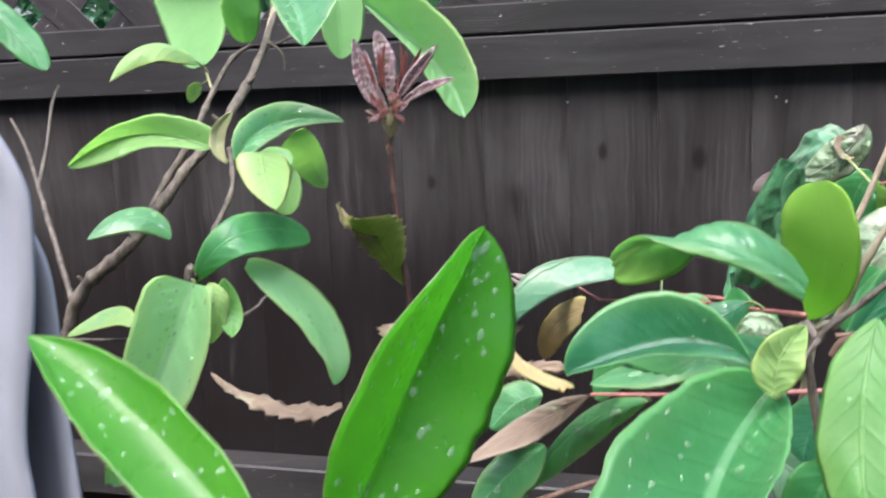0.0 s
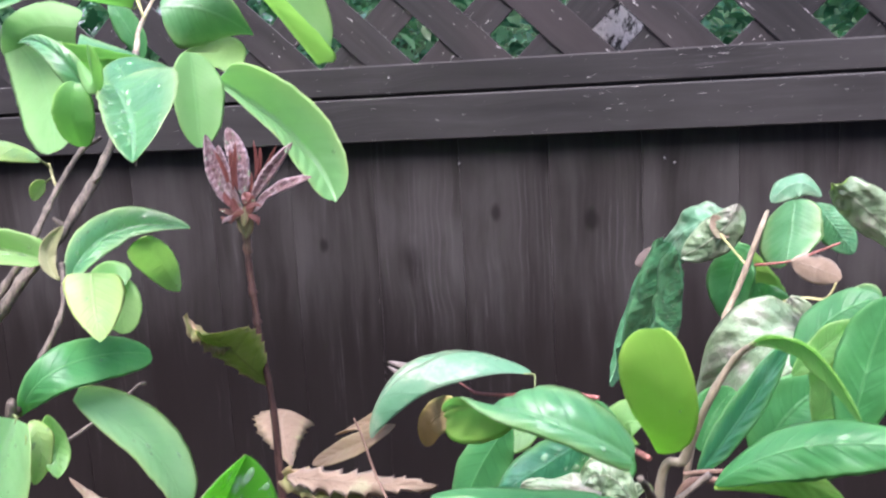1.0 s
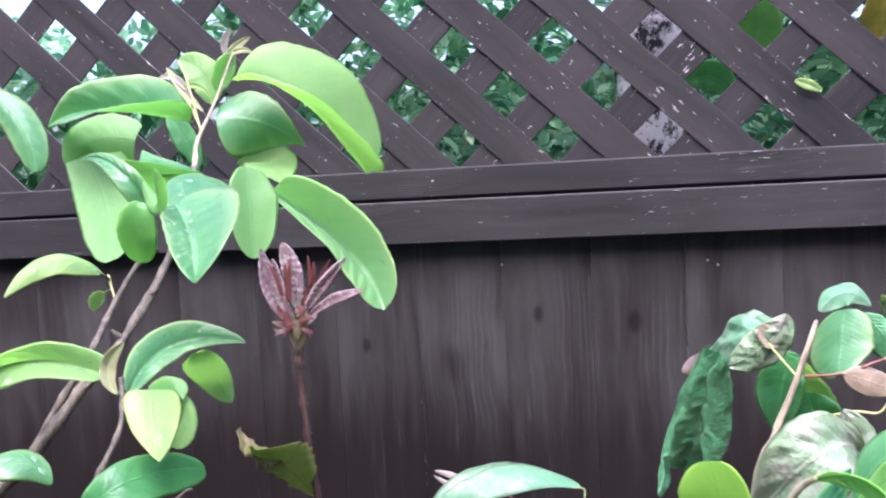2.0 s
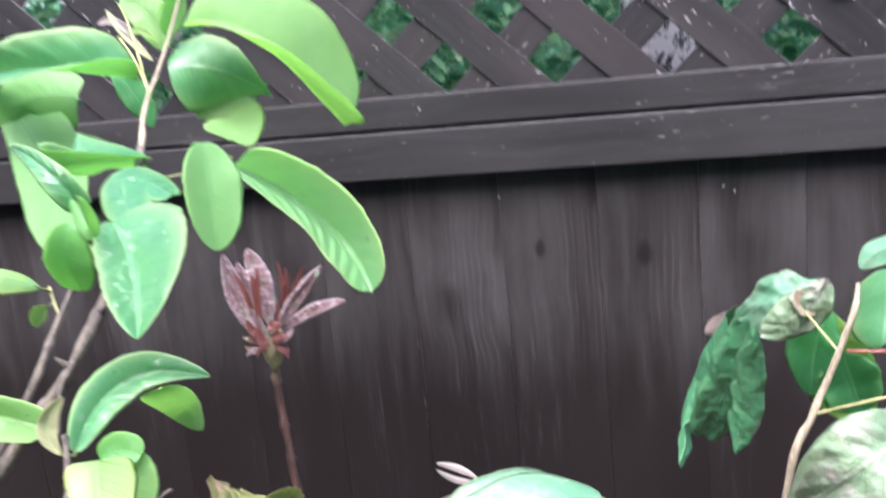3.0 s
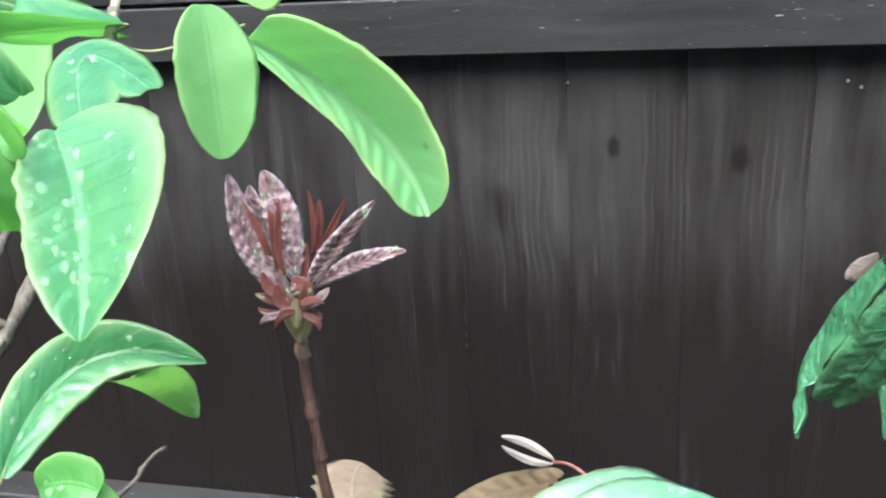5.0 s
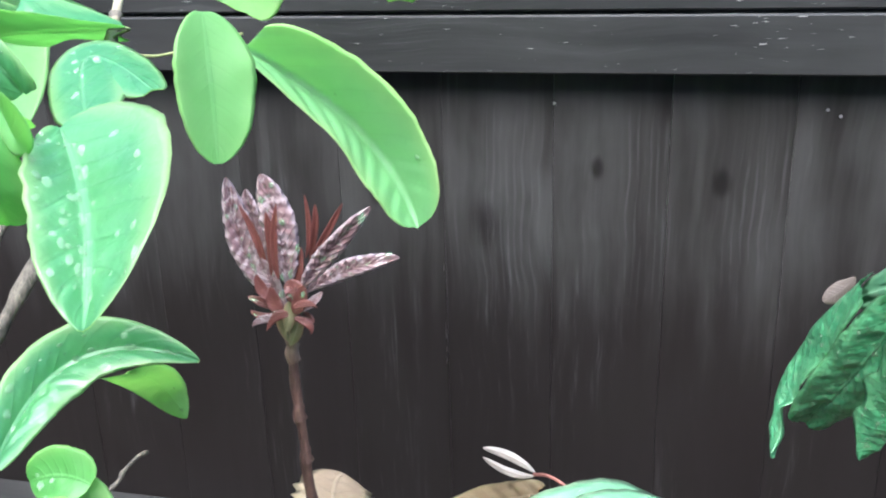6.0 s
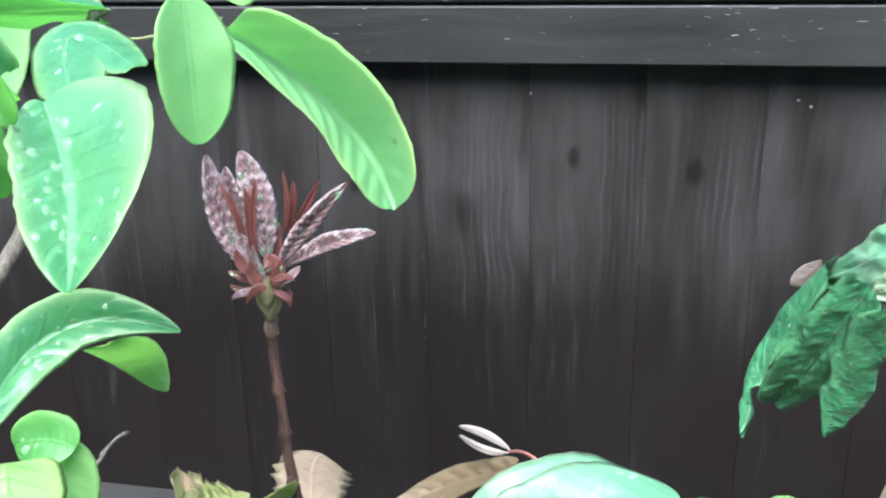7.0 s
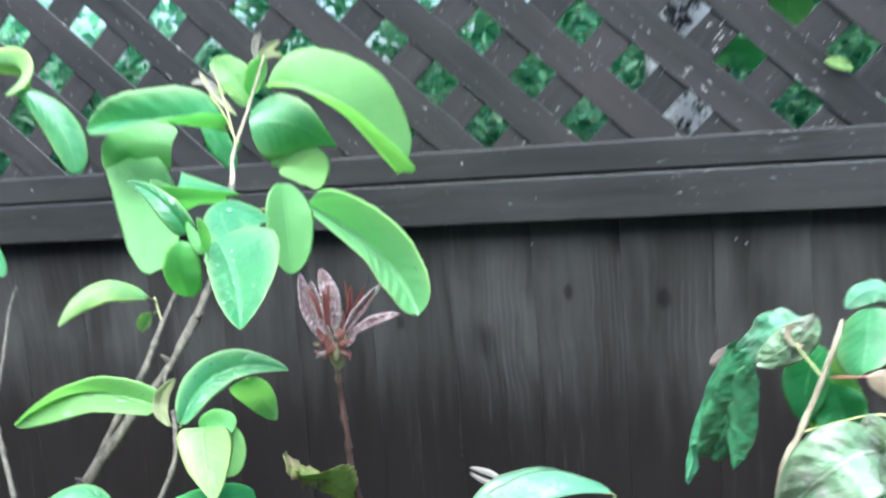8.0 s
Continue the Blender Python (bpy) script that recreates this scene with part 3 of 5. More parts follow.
RAIL_LOW, RAIL_GAP, RAIL_TOP = 1.300, 1.3665, 1.4115

bm = bmesh.new()
box(bm, (X0, RAIL_Y, RAIL_LOW), (X1, BOARD_Y - 0.001, RAIL_GAP - 0.002), 0.002)
part("lower_rail", bm, WOOD_RAIL, fence)
bm = bmesh.new()
box(bm, (X0, RAIL_Y + 0.003, RAIL_GAP + 0.002), (X1, 1.284, RAIL_TOP), 0.002)
part("upper_rail", bm, WOOD_RAIL, fence)
bm = bmesh.new()
box(bm, (X0, 1.237, 0.585), (X1, BOARD_Y - 0.001, 0.662), 0.003)
part("middle_rail", bm, WOOD_RAIL, fence)
bm = bmesh.new()
box(bm, (X0, 1.262, 1.800), (X1, 1.325, 1.850), 0.003)
part("top_rail", bm, WOOD_RAIL, fence)

# upright boards, butted edge to edge with narrow open joints
bm = bmesh.new()
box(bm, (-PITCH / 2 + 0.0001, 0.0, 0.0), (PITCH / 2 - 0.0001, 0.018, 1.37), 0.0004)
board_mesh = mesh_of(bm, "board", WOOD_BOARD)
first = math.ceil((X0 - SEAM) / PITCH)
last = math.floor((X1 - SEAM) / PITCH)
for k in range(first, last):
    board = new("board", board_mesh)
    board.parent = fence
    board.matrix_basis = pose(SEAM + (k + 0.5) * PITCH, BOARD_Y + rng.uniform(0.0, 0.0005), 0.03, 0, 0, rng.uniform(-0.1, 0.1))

# diagonal lattice: two layers of slats
HX, HZ, HOLE_X, HOLE_Z = 0.0730, 0.0700, -0.1045, 1.444
SLAT_W = 0.0512
lean = math.atan2(HZ, HX)
Z_LO, Z_HI = 1.372, 1.812
for layer, sign, y0 in (("front", -1, 1.2870), ("back", 1, 1.2908)):
    k = -60
    while k < 60:
        # centre line: passes midway between two rows of holes
        xc = HOLE_X + HX + k * 2 * HX
        zc = HOLE_Z
        span = (Z_HI - Z_LO) / math.sin(lean)
        zm = (Z_LO + Z_HI) / 2
        xm = xc + sign * (zm - zc) * HX / HZ
        if X0 + 0.3 < xm < X1 - 0.3:
            bm = bmesh.new()
            box(bm, (-span / 2, y0, -SLAT_W / 2), (span / 2, y0 + 0.0036, SLAT_W / 2), 0.0008)
            slat = part("lattice_slat", bm, WOOD_SLAT, fence)
            slat.matrix_basis = Matrix.Translation((xm, 0, zm)) @ Matrix.Rotation(-sign * lean, 4, "Y")
        k += 1

# plain unseen walls, added behind and beside the camera to block low sky light
render_mat = Nodes("wall_render")
rw = render_mat.coords("Object")
render_mat.put(render_mat.b.inputs["Base Color"], render_mat.mix(render_mat.noise(rw, 3.0, 5.0), (0.36, 0.35, 0.33), (0.46, 0.45, 0.43)))
render_mat.b.inputs["Roughness"].default_value = 0.9
render_mat.put(render_mat.b.inputs["Normal"], render_mat._bump(render_mat.noise(rw, 60.0, 4.0), 0.5, 0.004))
bm = bmesh.new()
box(bm, (-5.0, -3.3, -0.05), (5.0, -3.0, 4.6))
tagged(part("wall_south", bm, render_mat.mat), "plain unseen wall added to block low sky light", "wall", kind="structure")
for wname, wx in (("wall_west", -3.05), ("wall_east", 2.95)):
    bm = bmesh.new()
    box(bm, (wx, -3.0, -0.05), (wx + 0.1, 1.25, 1.85), 0.004)
    tagged(part(wname, bm, WOOD_BOARD), "dark-stained unseen side wall added to block low sky light", "fence", kind="structure")

# ---- neighbour's side: trunk and hedge behind the lattice ----
trunk_mat = Nodes("pale_flaking_bark")
tc = trunk_mat.coords("Object", (1, 1, 0.7))
tn = trunk_mat.noise(tc, 38.0, 7.0, 0.75)
trunk_mat.put(trunk_mat.b.inputs["Base Color"], trunk_mat.mix(trunk_mat.step(tn, 0.42, 0.51), (0.035, 0.032, 0.032), (0.85, 0.84, 0.85)))
trunk_mat.b.inputs["Roughness"].default_value = 0.9
trunk_mat.put(trunk_mat.b.inputs["Normal"], trunk_mat._bump(tn, 1.0, 0.01))
birch = tagged(new("tree"), "pale grey flaking tree trunk behind the lattice", "tree")
part("trunk", tube([(0.20, 1.43, -0.02), (0.185, 1.42, 0.8), (0.185, 1.41, 1.5), (0.20, 1.43, 2.0), (0.22, 1.47, 2.7)], 0.075, 0.05, 14, 2.0, 0.2, 12), trunk_mat.mat, birch, smooth=True)


def leafy_mass(name, count, place, size, mat, seed):
    """Many small bent leaves joined into one mass."""
    r = random.Random(seed)
    vs, fs = [], []
    for _ in range(count):
        c = Vector(place(r))
        q = Euler((r.uniform(-0.9, 1.2), r.uniform(-0.8, 0.8), r.uniform(0, 6.28))).to_matrix()
        s = size * r.uniform(0.6, 1.5)
        k = len(vs)
        for p in ((0, -1, 0), (-0.42, -0.25, 0.14), (0, -0.2, 0), (0.42, -0.25, 0.14), (-0.34, 0.45, 0.06), (0, 0.45, -0.06), (0.34, 0.45, 0.06), (0, 1.0, -0.25)):
            vs.append(tuple(c + q @ (Vector(p) * s)))
        fs += [(k, k + 2, k + 1), (k, k + 3, k + 2), (k + 1, k + 2, k + 5, k + 4), (k + 2, k + 3, k + 6, k + 5), (k + 4, k + 5, k + 7), (k + 5, k + 6, k + 7)]
    me = bpy.data.meshes.new(name)
    me.from_pydata(vs, [], fs)
    me.materials.append(mat)
    me.shade_smooth()
    return new(name, me)


hl = Nodes("hedge_leaf")
isl = hl.t.nodes.new("ShaderNodeNewGeometry").outputs["Random Per Island"]
hcol = hl.mix(hl.step(isl, 0.0, 0.8), (0.06, 0.24, 0.12), (0.36, 0.66, 0.38))
hcol = hl.mix(hl.step(isl, 0.86, 0.98), hcol, (0.58, 0.76, 0.50))
hl.put(hl.b.inputs["Base Color"], hcol)
hl.b.inputs["Roughness"].default_value = 0.35
htr = hl.t.nodes.new("ShaderNodeBsdfTranslucent")
hl.put(htr.inputs[0], hcol)
hmx = hl.t.nodes.new("ShaderNodeMixShader")
hmx.inputs[0].default_value = 0.5
hl.put(hmx.inputs[1], hl.b.outputs[0])
hl.put(hmx.inputs[2], htr.outputs[0])
hl.put(hl.t.nodes["Material Output"].inputs[0], hmx.outputs[0])


def hedge_place(r):
    x = r.uniform(-1.7, 1.7)
    y = 1.38 + abs(r.gauss(0, 0.15))
    top = 1.68 + 0.11 * ramp(x, -0.62, -0.40) + 0.05 * math.sin(x * 9) + 0.35 * (y - 1.38)
    return x, y, r.uniform(1.0, top)


hedge = leafy_mass("hedge", 36000, hedge_place, 0.0165, hl.mat, 11)
tagged(hedge, "dense green hedge leaves behind the lattice", "hedge", kind="stuff")

# added near-black sheet: its colour stands in for the deep shade in the hedge
back = Nodes("painted_hedge_shade")
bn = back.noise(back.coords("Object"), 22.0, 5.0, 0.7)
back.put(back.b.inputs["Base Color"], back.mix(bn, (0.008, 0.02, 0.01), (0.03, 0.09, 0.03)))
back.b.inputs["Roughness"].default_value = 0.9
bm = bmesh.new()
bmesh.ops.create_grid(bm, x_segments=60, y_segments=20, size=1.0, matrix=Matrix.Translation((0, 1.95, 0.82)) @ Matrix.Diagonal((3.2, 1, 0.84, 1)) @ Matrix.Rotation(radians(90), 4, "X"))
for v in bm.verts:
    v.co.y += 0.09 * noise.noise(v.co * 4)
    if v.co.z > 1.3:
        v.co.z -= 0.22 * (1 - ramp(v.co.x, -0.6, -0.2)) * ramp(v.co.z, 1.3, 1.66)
tagged(part("backdrop", bm, back.mat), "added dark sheet behind the hedge, shade painted in its colour", "hedge", kind="structure")

# nails and small flaws on the fence
steel = Nodes("nail_steel")
steel.b.inputs["Base Color"].default_value = (0.32, 0.31, 0.31, 1)
steel.b.inputs["Metallic"].default_value = 0.8
steel.b.inputs["Roughness"].default_value = 0.5
for nx, ny, nz in ((-0.143, RAIL_Y + 0.003, 1.393), (0.62, RAIL_Y + 0.003, 1.390), (-0.90, RAIL_Y + 0.003, 1.391), (0.248, BOARD_Y, 1.259), (0.262, BOARD_Y, 1.252), (-0.05, BOARD_Y, 1.262)):
    bm = bmesh.new()
    bmesh.ops.create_cone(bm, cap_ends=True, segments=10, radius1=0.0019, radius2=0.0013, depth=0.0016, matrix=Matrix.Translation((nx, ny - 0.0004, nz)) @ Matrix.Rotation(radians(90), 4, "X"))
    part("nail", bm, steel.mat, fence)

# pale splinters where the stain has lifted along the grain
lifted = Nodes("bare_wood")
lifted.put(lifted.b.inputs["Base Color"], lifted.mix(lifted.noise(lifted.coords("Object"), 300.0, 3.0), (0.035, 0.031, 0.030), (0.17, 0.155, 0.148)))
lifted.b.inputs["Roughness"].default_value = 0.7
rs = random.Random(31)
for sx, z0, z1, count, spread in ((-0.186, 0.92, 1.12, 5, 0.0008), (0.2163, 1.02, 1.20, 7, 0.0005), (0.349, 1.0, 1.12, 3, 0.0005)):
    for _ in range(count):
        z = rs.uniform(z0, z1)
        half, wide = rs.uniform(0.003, 0.014), rs.uniform(0.0002, 0.0005)
        x = sx + rs.gauss(0, spread)
        bm = bmesh.new()
        bmesh.ops.create_cone(bm, cap_ends=True, segments=6, radius1=1.0, radius2=0.35, depth=2.0, matrix=Matrix.Translation((x, BOARD_Y + 0.0006, z)) @ Matrix.Rotation(rs.uniform(-0.03, 0.03), 4, "Y") @ Matrix.Diagonal((wide, 0.0012, half, 1)))
        part("splinter", bm, lifted.mat, fence)

# leaves of the neighbour's climber that hang at the lattice
climber = tagged(new("climbing_plant"), "yellowed and green climber leaves hanging at the lattice", "climbing plant")
# -- climber --
leaf(climber, "leaf", (0.499, 1.340, 1.636), (0.492, 1.340, 1.581), (0.486, 1.340, 1.536), 0.060, (-0.18, -0.98, 0.02), 10, 0.0, "yellow", "mag")
leaf(climber, "leaf", (0.322, 1.345, 1.664), (0.332, 1.345, 1.599), (0.318, 1.345, 1.550), 0.074, (-0.08, -1.00, 0.00), 12, 0.0, "fresh", "mag")
leaf(climber, "leaf", (0.368, 1.278, 1.502), (0.384, 1.278, 1.497), (0.404, 1.278, 1.486), 0.014, (-0.05, -0.99, -0.11), 12, 0.0, "pale", "lance")
leaf(climber, "leaf", (0.225, 1.360, 1.508), (0.258, 1.360, 1.523), (0.295, 1.360, 1.496), 0.050, (-0.01, -1.00, -0.09), 12, 0.0, "mature", "mag")
stem(climber, "twig", [(0.323, 1.350, 1.712), (0.346, 1.345, 1.670), (0.431, 1.343, 1.668), (0.500, 1.340, 1.637)], .0015, .0010, "twiggreen")
# -- end climber --

# ---- young magnolia ----
mag = plant("magnolia_shrub", "young magnolia with wet bright green leaves on grey-brown stems", "shrub", -0.45, 0.6)
# -- mag --
leaf(mag, "leaf", (-0.257, 0.864, 1.518), (-0.191, 0.868, 1.496), (-0.132, 0.919, 1.409), 0.124, (0.58, -0.49, 0.66), 43, -17.5, "lime", (0.59, 0.21), quilt=0.05, fold2=65, skew=-0.16, twist=36)
leaf(mag, "leaf", (-0.300, 0.896, 1.480), (-0.251, 0.904, 1.475), (-0.197, 0.903, 1.445), 0.081, (-0.21, -0.98, 0.02), -4, -11.8, "wet", (0.39, 0.93), drops=6, quilt=0.06, fold2=-9, skew=0.13, twist=-62)
leaf(mag, "leaf", (-0.289, 0.917, 1.431), (-0.238, 0.913, 1.433), (-0.217, 0.834, 1.412), 0.053, (0.25, -0.92, 0.30), -1, -2.7, "lime", (0.68, 0.12), quilt=0.03, fold2=11, skew=0.14, twist=0)
leaf(mag, "leaf", (-0.186, 0.719, 1.424), (-0.179, 0.707, 1.385), (-0.176, 0.699, 1.339), 0.049, (0.62, -0.78, 0.06), 4, 1.7, "mint", (0.54, 0.57), quilt=0.02, fold2=16, skew=-0.06, twist=-11)
leaf(mag, "leaf", (-0.181, 0.754, 1.399), (-0.121, 0.797, 1.337), (-0.082, 0.788, 1.275), 0.091, (0.35, -0.76, 0.55), 62, 5.9, "bright", (0.23, 0.24), drops=4, quilt=0.14, fold2=41, skew=-0.08, twist=-1)
leaf(mag, "leaf", (-0.162, 0.539, 1.396), (-0.130, 0.500, 1.373), (-0.107, 0.456, 1.347), 0.066, (0.17, -0.62, 0.76), 22, 8.1, "wet", (0.60, 0.62), drops=130, size=0.85, quilt=0.13, fold2=33, skew=-0.33, twist=-14)
leaf(mag, "leaf", (-0.158, 0.552, 1.399), (-0.188, 0.607, 1.414), (-0.136, 0.570, 1.405), 0.040, (0.19, -0.61, 0.76), -17, -5.4, "wet", (0.18, 0.32), drops=60, size=0.7, fold2=0, skew=0.08, twist=4)
leaf(mag, "leaf", (-0.180, 0.522, 1.400), (-0.184, 0.520, 1.380), (-0.191, 0.537, 1.354), 0.030, (0.32, -0.92, 0.23), 12, 0.4, "smooth", (0.52, 0.50), quilt=0.02, fold2=12, skew=-0.09, twist=-12)
leaf(mag, "leaf", (-0.177, 0.522, 1.415), (-0.160, 0.509, 1.398), (-0.141, 0.478, 1.422), 0.016, (0.27, -0.95, 0.16), -30, -11.0, "mint", (0.60, 0.45), quilt=0.02, fold2=-8, skew=-0.08, twist=7)
leaf(mag, "leaf", (-0.484, 0.888, 1.461), (-0.407, 0.826, 1.412), (-0.344, 0.736, 1.338), 0.076, (0.18, -0.78, 0.59), 14, 1.0, "mint", (0.55, 0.43), quilt=0.02, fold2=-14, skew=-0.1, twist=8)
leaf(mag, "leaf", (-0.292, 0.827, 1.475), (-0.396, 0.820, 1.492), (-0.535, 0.925, 1.487), 0.091, (-0.53, -0.52, 0.67), 45, -13.5, "wet", (0.48, 1.18), fold2=74, skew=-0.11, twist=50)
leaf(mag, "leaf", (-0.220, 0.599, 1.397), (-0.249, 0.599, 1.431), (-0.315, 0.657, 1.437), 0.022, (-0.06, -1.00, -0.06), 45, -9.5, "wet", (0.18, 1.07), drops=16, fold2=6, skew=-0.13, twist=5)
leaf(mag, "leaf", (-0.624, 0.917, 1.544), (-0.571, 0.919, 1.499), (-0.550, 0.916, 1.434), 0.047, (0.52, -0.81, 0.27), -9, -5.8, "wet", (0.70, 0.47), fold2=-18, skew=-0.03, twist=4)
leaf(mag, "leaf", (-0.702, 0.915, 1.576), (-0.634, 0.945, 1.573), (-0.620, 0.894, 1.536), 0.048, (-0.03, -0.97, -0.23), -8, -6.4, "pale", (0.75, 0.70), fold2=-31, skew=0.02, twist=-4)
leaf(mag, "leaf", (-0.211, 0.682, 1.418), (-0.265, 0.642, 1.419), (-0.290, 0.724, 1.403), 0.086, (0.27, -0.05, 0.96), 68, -10.2, "wet", (0.61, 0.12), drops=8, fold2=32, skew=0.43, twist=-6)
leaf(mag, "leaf", (-0.313, 0.874, 1.427), (-0.326, 0.874, 1.456), (-0.346, 0.874, 1.489), 0.027, (0.38, -0.90, 0.20), 0, 0.0, "mature", "mag")
leaf(mag, "leaf", (-0.313, 0.914, 1.499), (-0.320, 0.914, 1.532), (-0.349, 0.914, 1.553), 0.040, (0.31, -0.93, 0.20), 10, 0.0, "lime", "oval")
leaf(mag, "leaf", (-0.298, 0.904, 1.511), (-0.289, 0.904, 1.533), (-0.275, 0.904, 1.554), 0.026, (0.35, -0.92, -0.19), 20, 0.0, "fresh", "oval")
leaf(mag, "leaf", (-0.267, 0.600, 1.340), (-0.294, 0.572, 1.355), (-0.320, 0.545, 1.329), 0.028, (0.47, -0.45, 0.76), -21, -4.2, "pale", (0.66, 0.85), fold2=-21, skew=0.01, twist=-11)
leaf(mag, "leaf", (-0.275, 0.614, 1.322), (-0.282, 0.614, 1.318), (-0.288, 0.614, 1.307), 0.013, (0.30, -0.92, -0.25), 20, 0.0, "pale", "oval")
leaf(mag, "leaf", (-0.202, 0.499, 1.274), (-0.269, 0.497, 1.288), (-0.321, 0.480, 1.267), 0.046, (0.84, -0.49, 0.24), 46, -5.1, "lime", (0.18, 0.52), drops=24, fold2=69, skew=-0.15, twist=3)
leaf(mag, "leaf", (-0.181, 0.486, 1.266), (-0.176, 0.543, 1.289), (-0.119, 0.550, 1.290), 0.035, (0.32, -0.51, 0.80), 54, -10.4, "wet", (0.54, 0.72), drops=80, size=0.95, fold2=27, skew=0.0, twist=3)
leaf(mag, "leaf", (-0.150, 0.538, 1.287), (-0.164, 0.585, 1.258), (-0.157, 0.597, 1.232), 0.034, (0.69, -0.72, 0.12), 29, -7.0, "lime", (0.72, 0.79), drops=4, quilt=0.05, fold2=-45, skew=0.34, twist=-3)
leaf(mag, "leaf", (-0.146, 0.458, 1.277), (-0.137, 0.442, 1.259), (-0.115, 0.409, 1.244), 0.039, (0.51, -0.75, 0.43), -10, -4.8, "pale", (0.20, 0.77), drops=14, fold2=5, skew=-0.09, twist=-1)
leaf(mag, "leaf", (-0.140, 0.491, 1.263), (-0.153, 0.491, 1.266), (-0.167, 0.490, 1.262), 0.024, (0.42, -0.74, 0.52), 6, 4.0, "smooth", (0.38, 0.38), drops=5, quilt=0.02, fold2=6)
leaf(mag, "leaf", (-0.151, 0.494, 1.266), (-0.147, 0.491, 1.248), (-0.145, 0.488, 1.227), 0.027, (0.52, -0.80, 0.25), 8, 0.0, "lime", (0.50, 0.50), quilt=0.02, fold2=8)
leaf(mag, "leaf", (-0.188, 0.484, 1.267), (-0.194, 0.484, 1.286), (-0.179, 0.484, 1.304), 0.013, (0.47, -0.88, -0.11), 25, 0.0, "bud", "oval")
leaf(mag, "leaf", (-0.208, 0.431, 1.219), (-0.227, 0.422, 1.237), (-0.254, 0.402, 1.225), 0.025, (0.15, -0.64, 0.75), -11, -0.9, "wet", (0.78, 0.77), drops=8, fold2=-14, skew=0.02, twist=4)
leaf(mag, "leaf", (-0.188, 0.425, 1.190), (-0.149, 0.420, 1.225), (-0.132, 0.497, 1.210), 0.032, (0.62, -0.61, 0.50), -11, 1.4, "mature", (0.76, 0.42), drops=4, fold2=6, skew=0.07, twist=-17)
leaf(mag, "leaf", (-0.181, 0.412, 1.194), (-0.200, 0.395, 1.142), (-0.240, 0.374, 1.059), 0.076, (0.29, -0.94, 0.17), 18, 16.7, "bright", (0.26, 0.49), drops=100, size=0.8, quilt=0.06, fold2=43, skew=0.03, twist=41)
leaf(mag, "leaf", (-0.154, 0.432, 1.203), (-0.111, 0.455, 1.150), (-0.103, 0.455, 1.109), 0.050, (0.78, -0.39, 0.49), -18, 0.4, "bright", (0.52, 0.71), drops=18, size=0.6, quilt=0.04, fold2=15, skew=-0.32, twist=1)
leaf(mag, "leaf", (-0.157, 0.408, 1.198), (-0.157, 0.413, 1.173), (-0.151, 0.402, 1.159), 0.018, (0.41, -0.91, 0.01), 10, 0.1, "fresh", (0.66, 0.68), fold2=10, skew=0.02, twist=7)
leaf(mag, "leaf", (-0.239, 0.419, 1.158), (-0.263, 0.433, 1.162), (-0.298, 0.425, 1.148), 0.018, (-0.18, -0.67, 0.72), -4, 3.8, "pale", (0.70, 0.59), fold2=-7, skew=-0.03, twist=6)
leaf(mag, "leaf", (-0.594, 0.714, 1.436), (-0.546, 0.714, 1.385), (-0.508, 0.714, 1.343), 0.037, (0.47, -0.78, 0.43), -10, 0.0, "mature", "lance")
leaf(mag, "leaf", (-0.168, 0.404, 1.194), (-0.161, 0.404, 1.180), (-0.169, 0.404, 1.153), 0.017, (0.76, -0.65, -0.03), 10, 0.0, "pale", "oval", drops=6)
stem(mag, "stem", [(-0.470, 0.660, -0.020), (-0.450, 0.600, 0.900), (-0.391, 0.524, 1.093), (-0.375, 0.521, 1.117), (-0.351, 0.521, 1.160), (-0.299, 0.524, 1.201), (-0.260, 0.549, 1.255), (-0.236, 0.574, 1.289), (-0.218, 0.629, 1.354), (-0.225, 0.694, 1.425)], .0074, .0030, "bark")
stem(mag, "twig", [(-0.218, 0.629, 1.354), (-0.225, 0.694, 1.425), (-0.256, 0.764, 1.451), (-0.277, 0.854, 1.498), (-0.276, 0.904, 1.554)], .0029, .0012, "greytwig")
stem(mag, "twig", [(-0.267, 0.794, 1.464), (-0.294, 0.834, 1.500), (-0.317, 0.864, 1.532), (-0.334, 0.884, 1.547)], .0012, .0008, "twiggreen")
stem(mag, "twig", [(-0.350, 0.521, 1.160), (-0.351, 0.520, 1.166), (-0.353, 0.517, 1.171)], .0022, .0010, "bark")
stem(mag, "twig", [(-0.297, 0.524, 1.201), (-0.301, 0.522, 1.205), (-0.304, 0.519, 1.208)], .0022, .0012, "bark")
stem(mag, "twig", [(-0.260, 0.549, 1.255), (-0.252, 0.547, 1.259), (-0.245, 0.544, 1.265)], .0024, .0010, "bark")
stem(mag, "twig", [(-0.236, 0.574, 1.289), (-0.239, 0.572, 1.293), (-0.243, 0.569, 1.298)], .0024, .0012, "bark")
stem(mag, "twig", [(-0.227, 0.599, 1.321), (-0.220, 0.598, 1.323), (-0.214, 0.596, 1.327)], .0020, .0008, "bark")
stem(mag, "twig", [(-0.298, 0.525, 1.202), (-0.278, 0.545, 1.245), (-0.258, 0.564, 1.284), (-0.260, 0.604, 1.315), (-0.260, 0.644, 1.343), (-0.244, 0.654, 1.355)], .0034, .0018, "bark")
stem(mag, "twig", [(-0.363, 0.521, 1.142), (-0.409, 0.564, 1.195), (-0.458, 0.614, 1.234), (-0.491, 0.644, 1.270), (-0.520, 0.664, 1.296)], .0026, .0012, "bark")
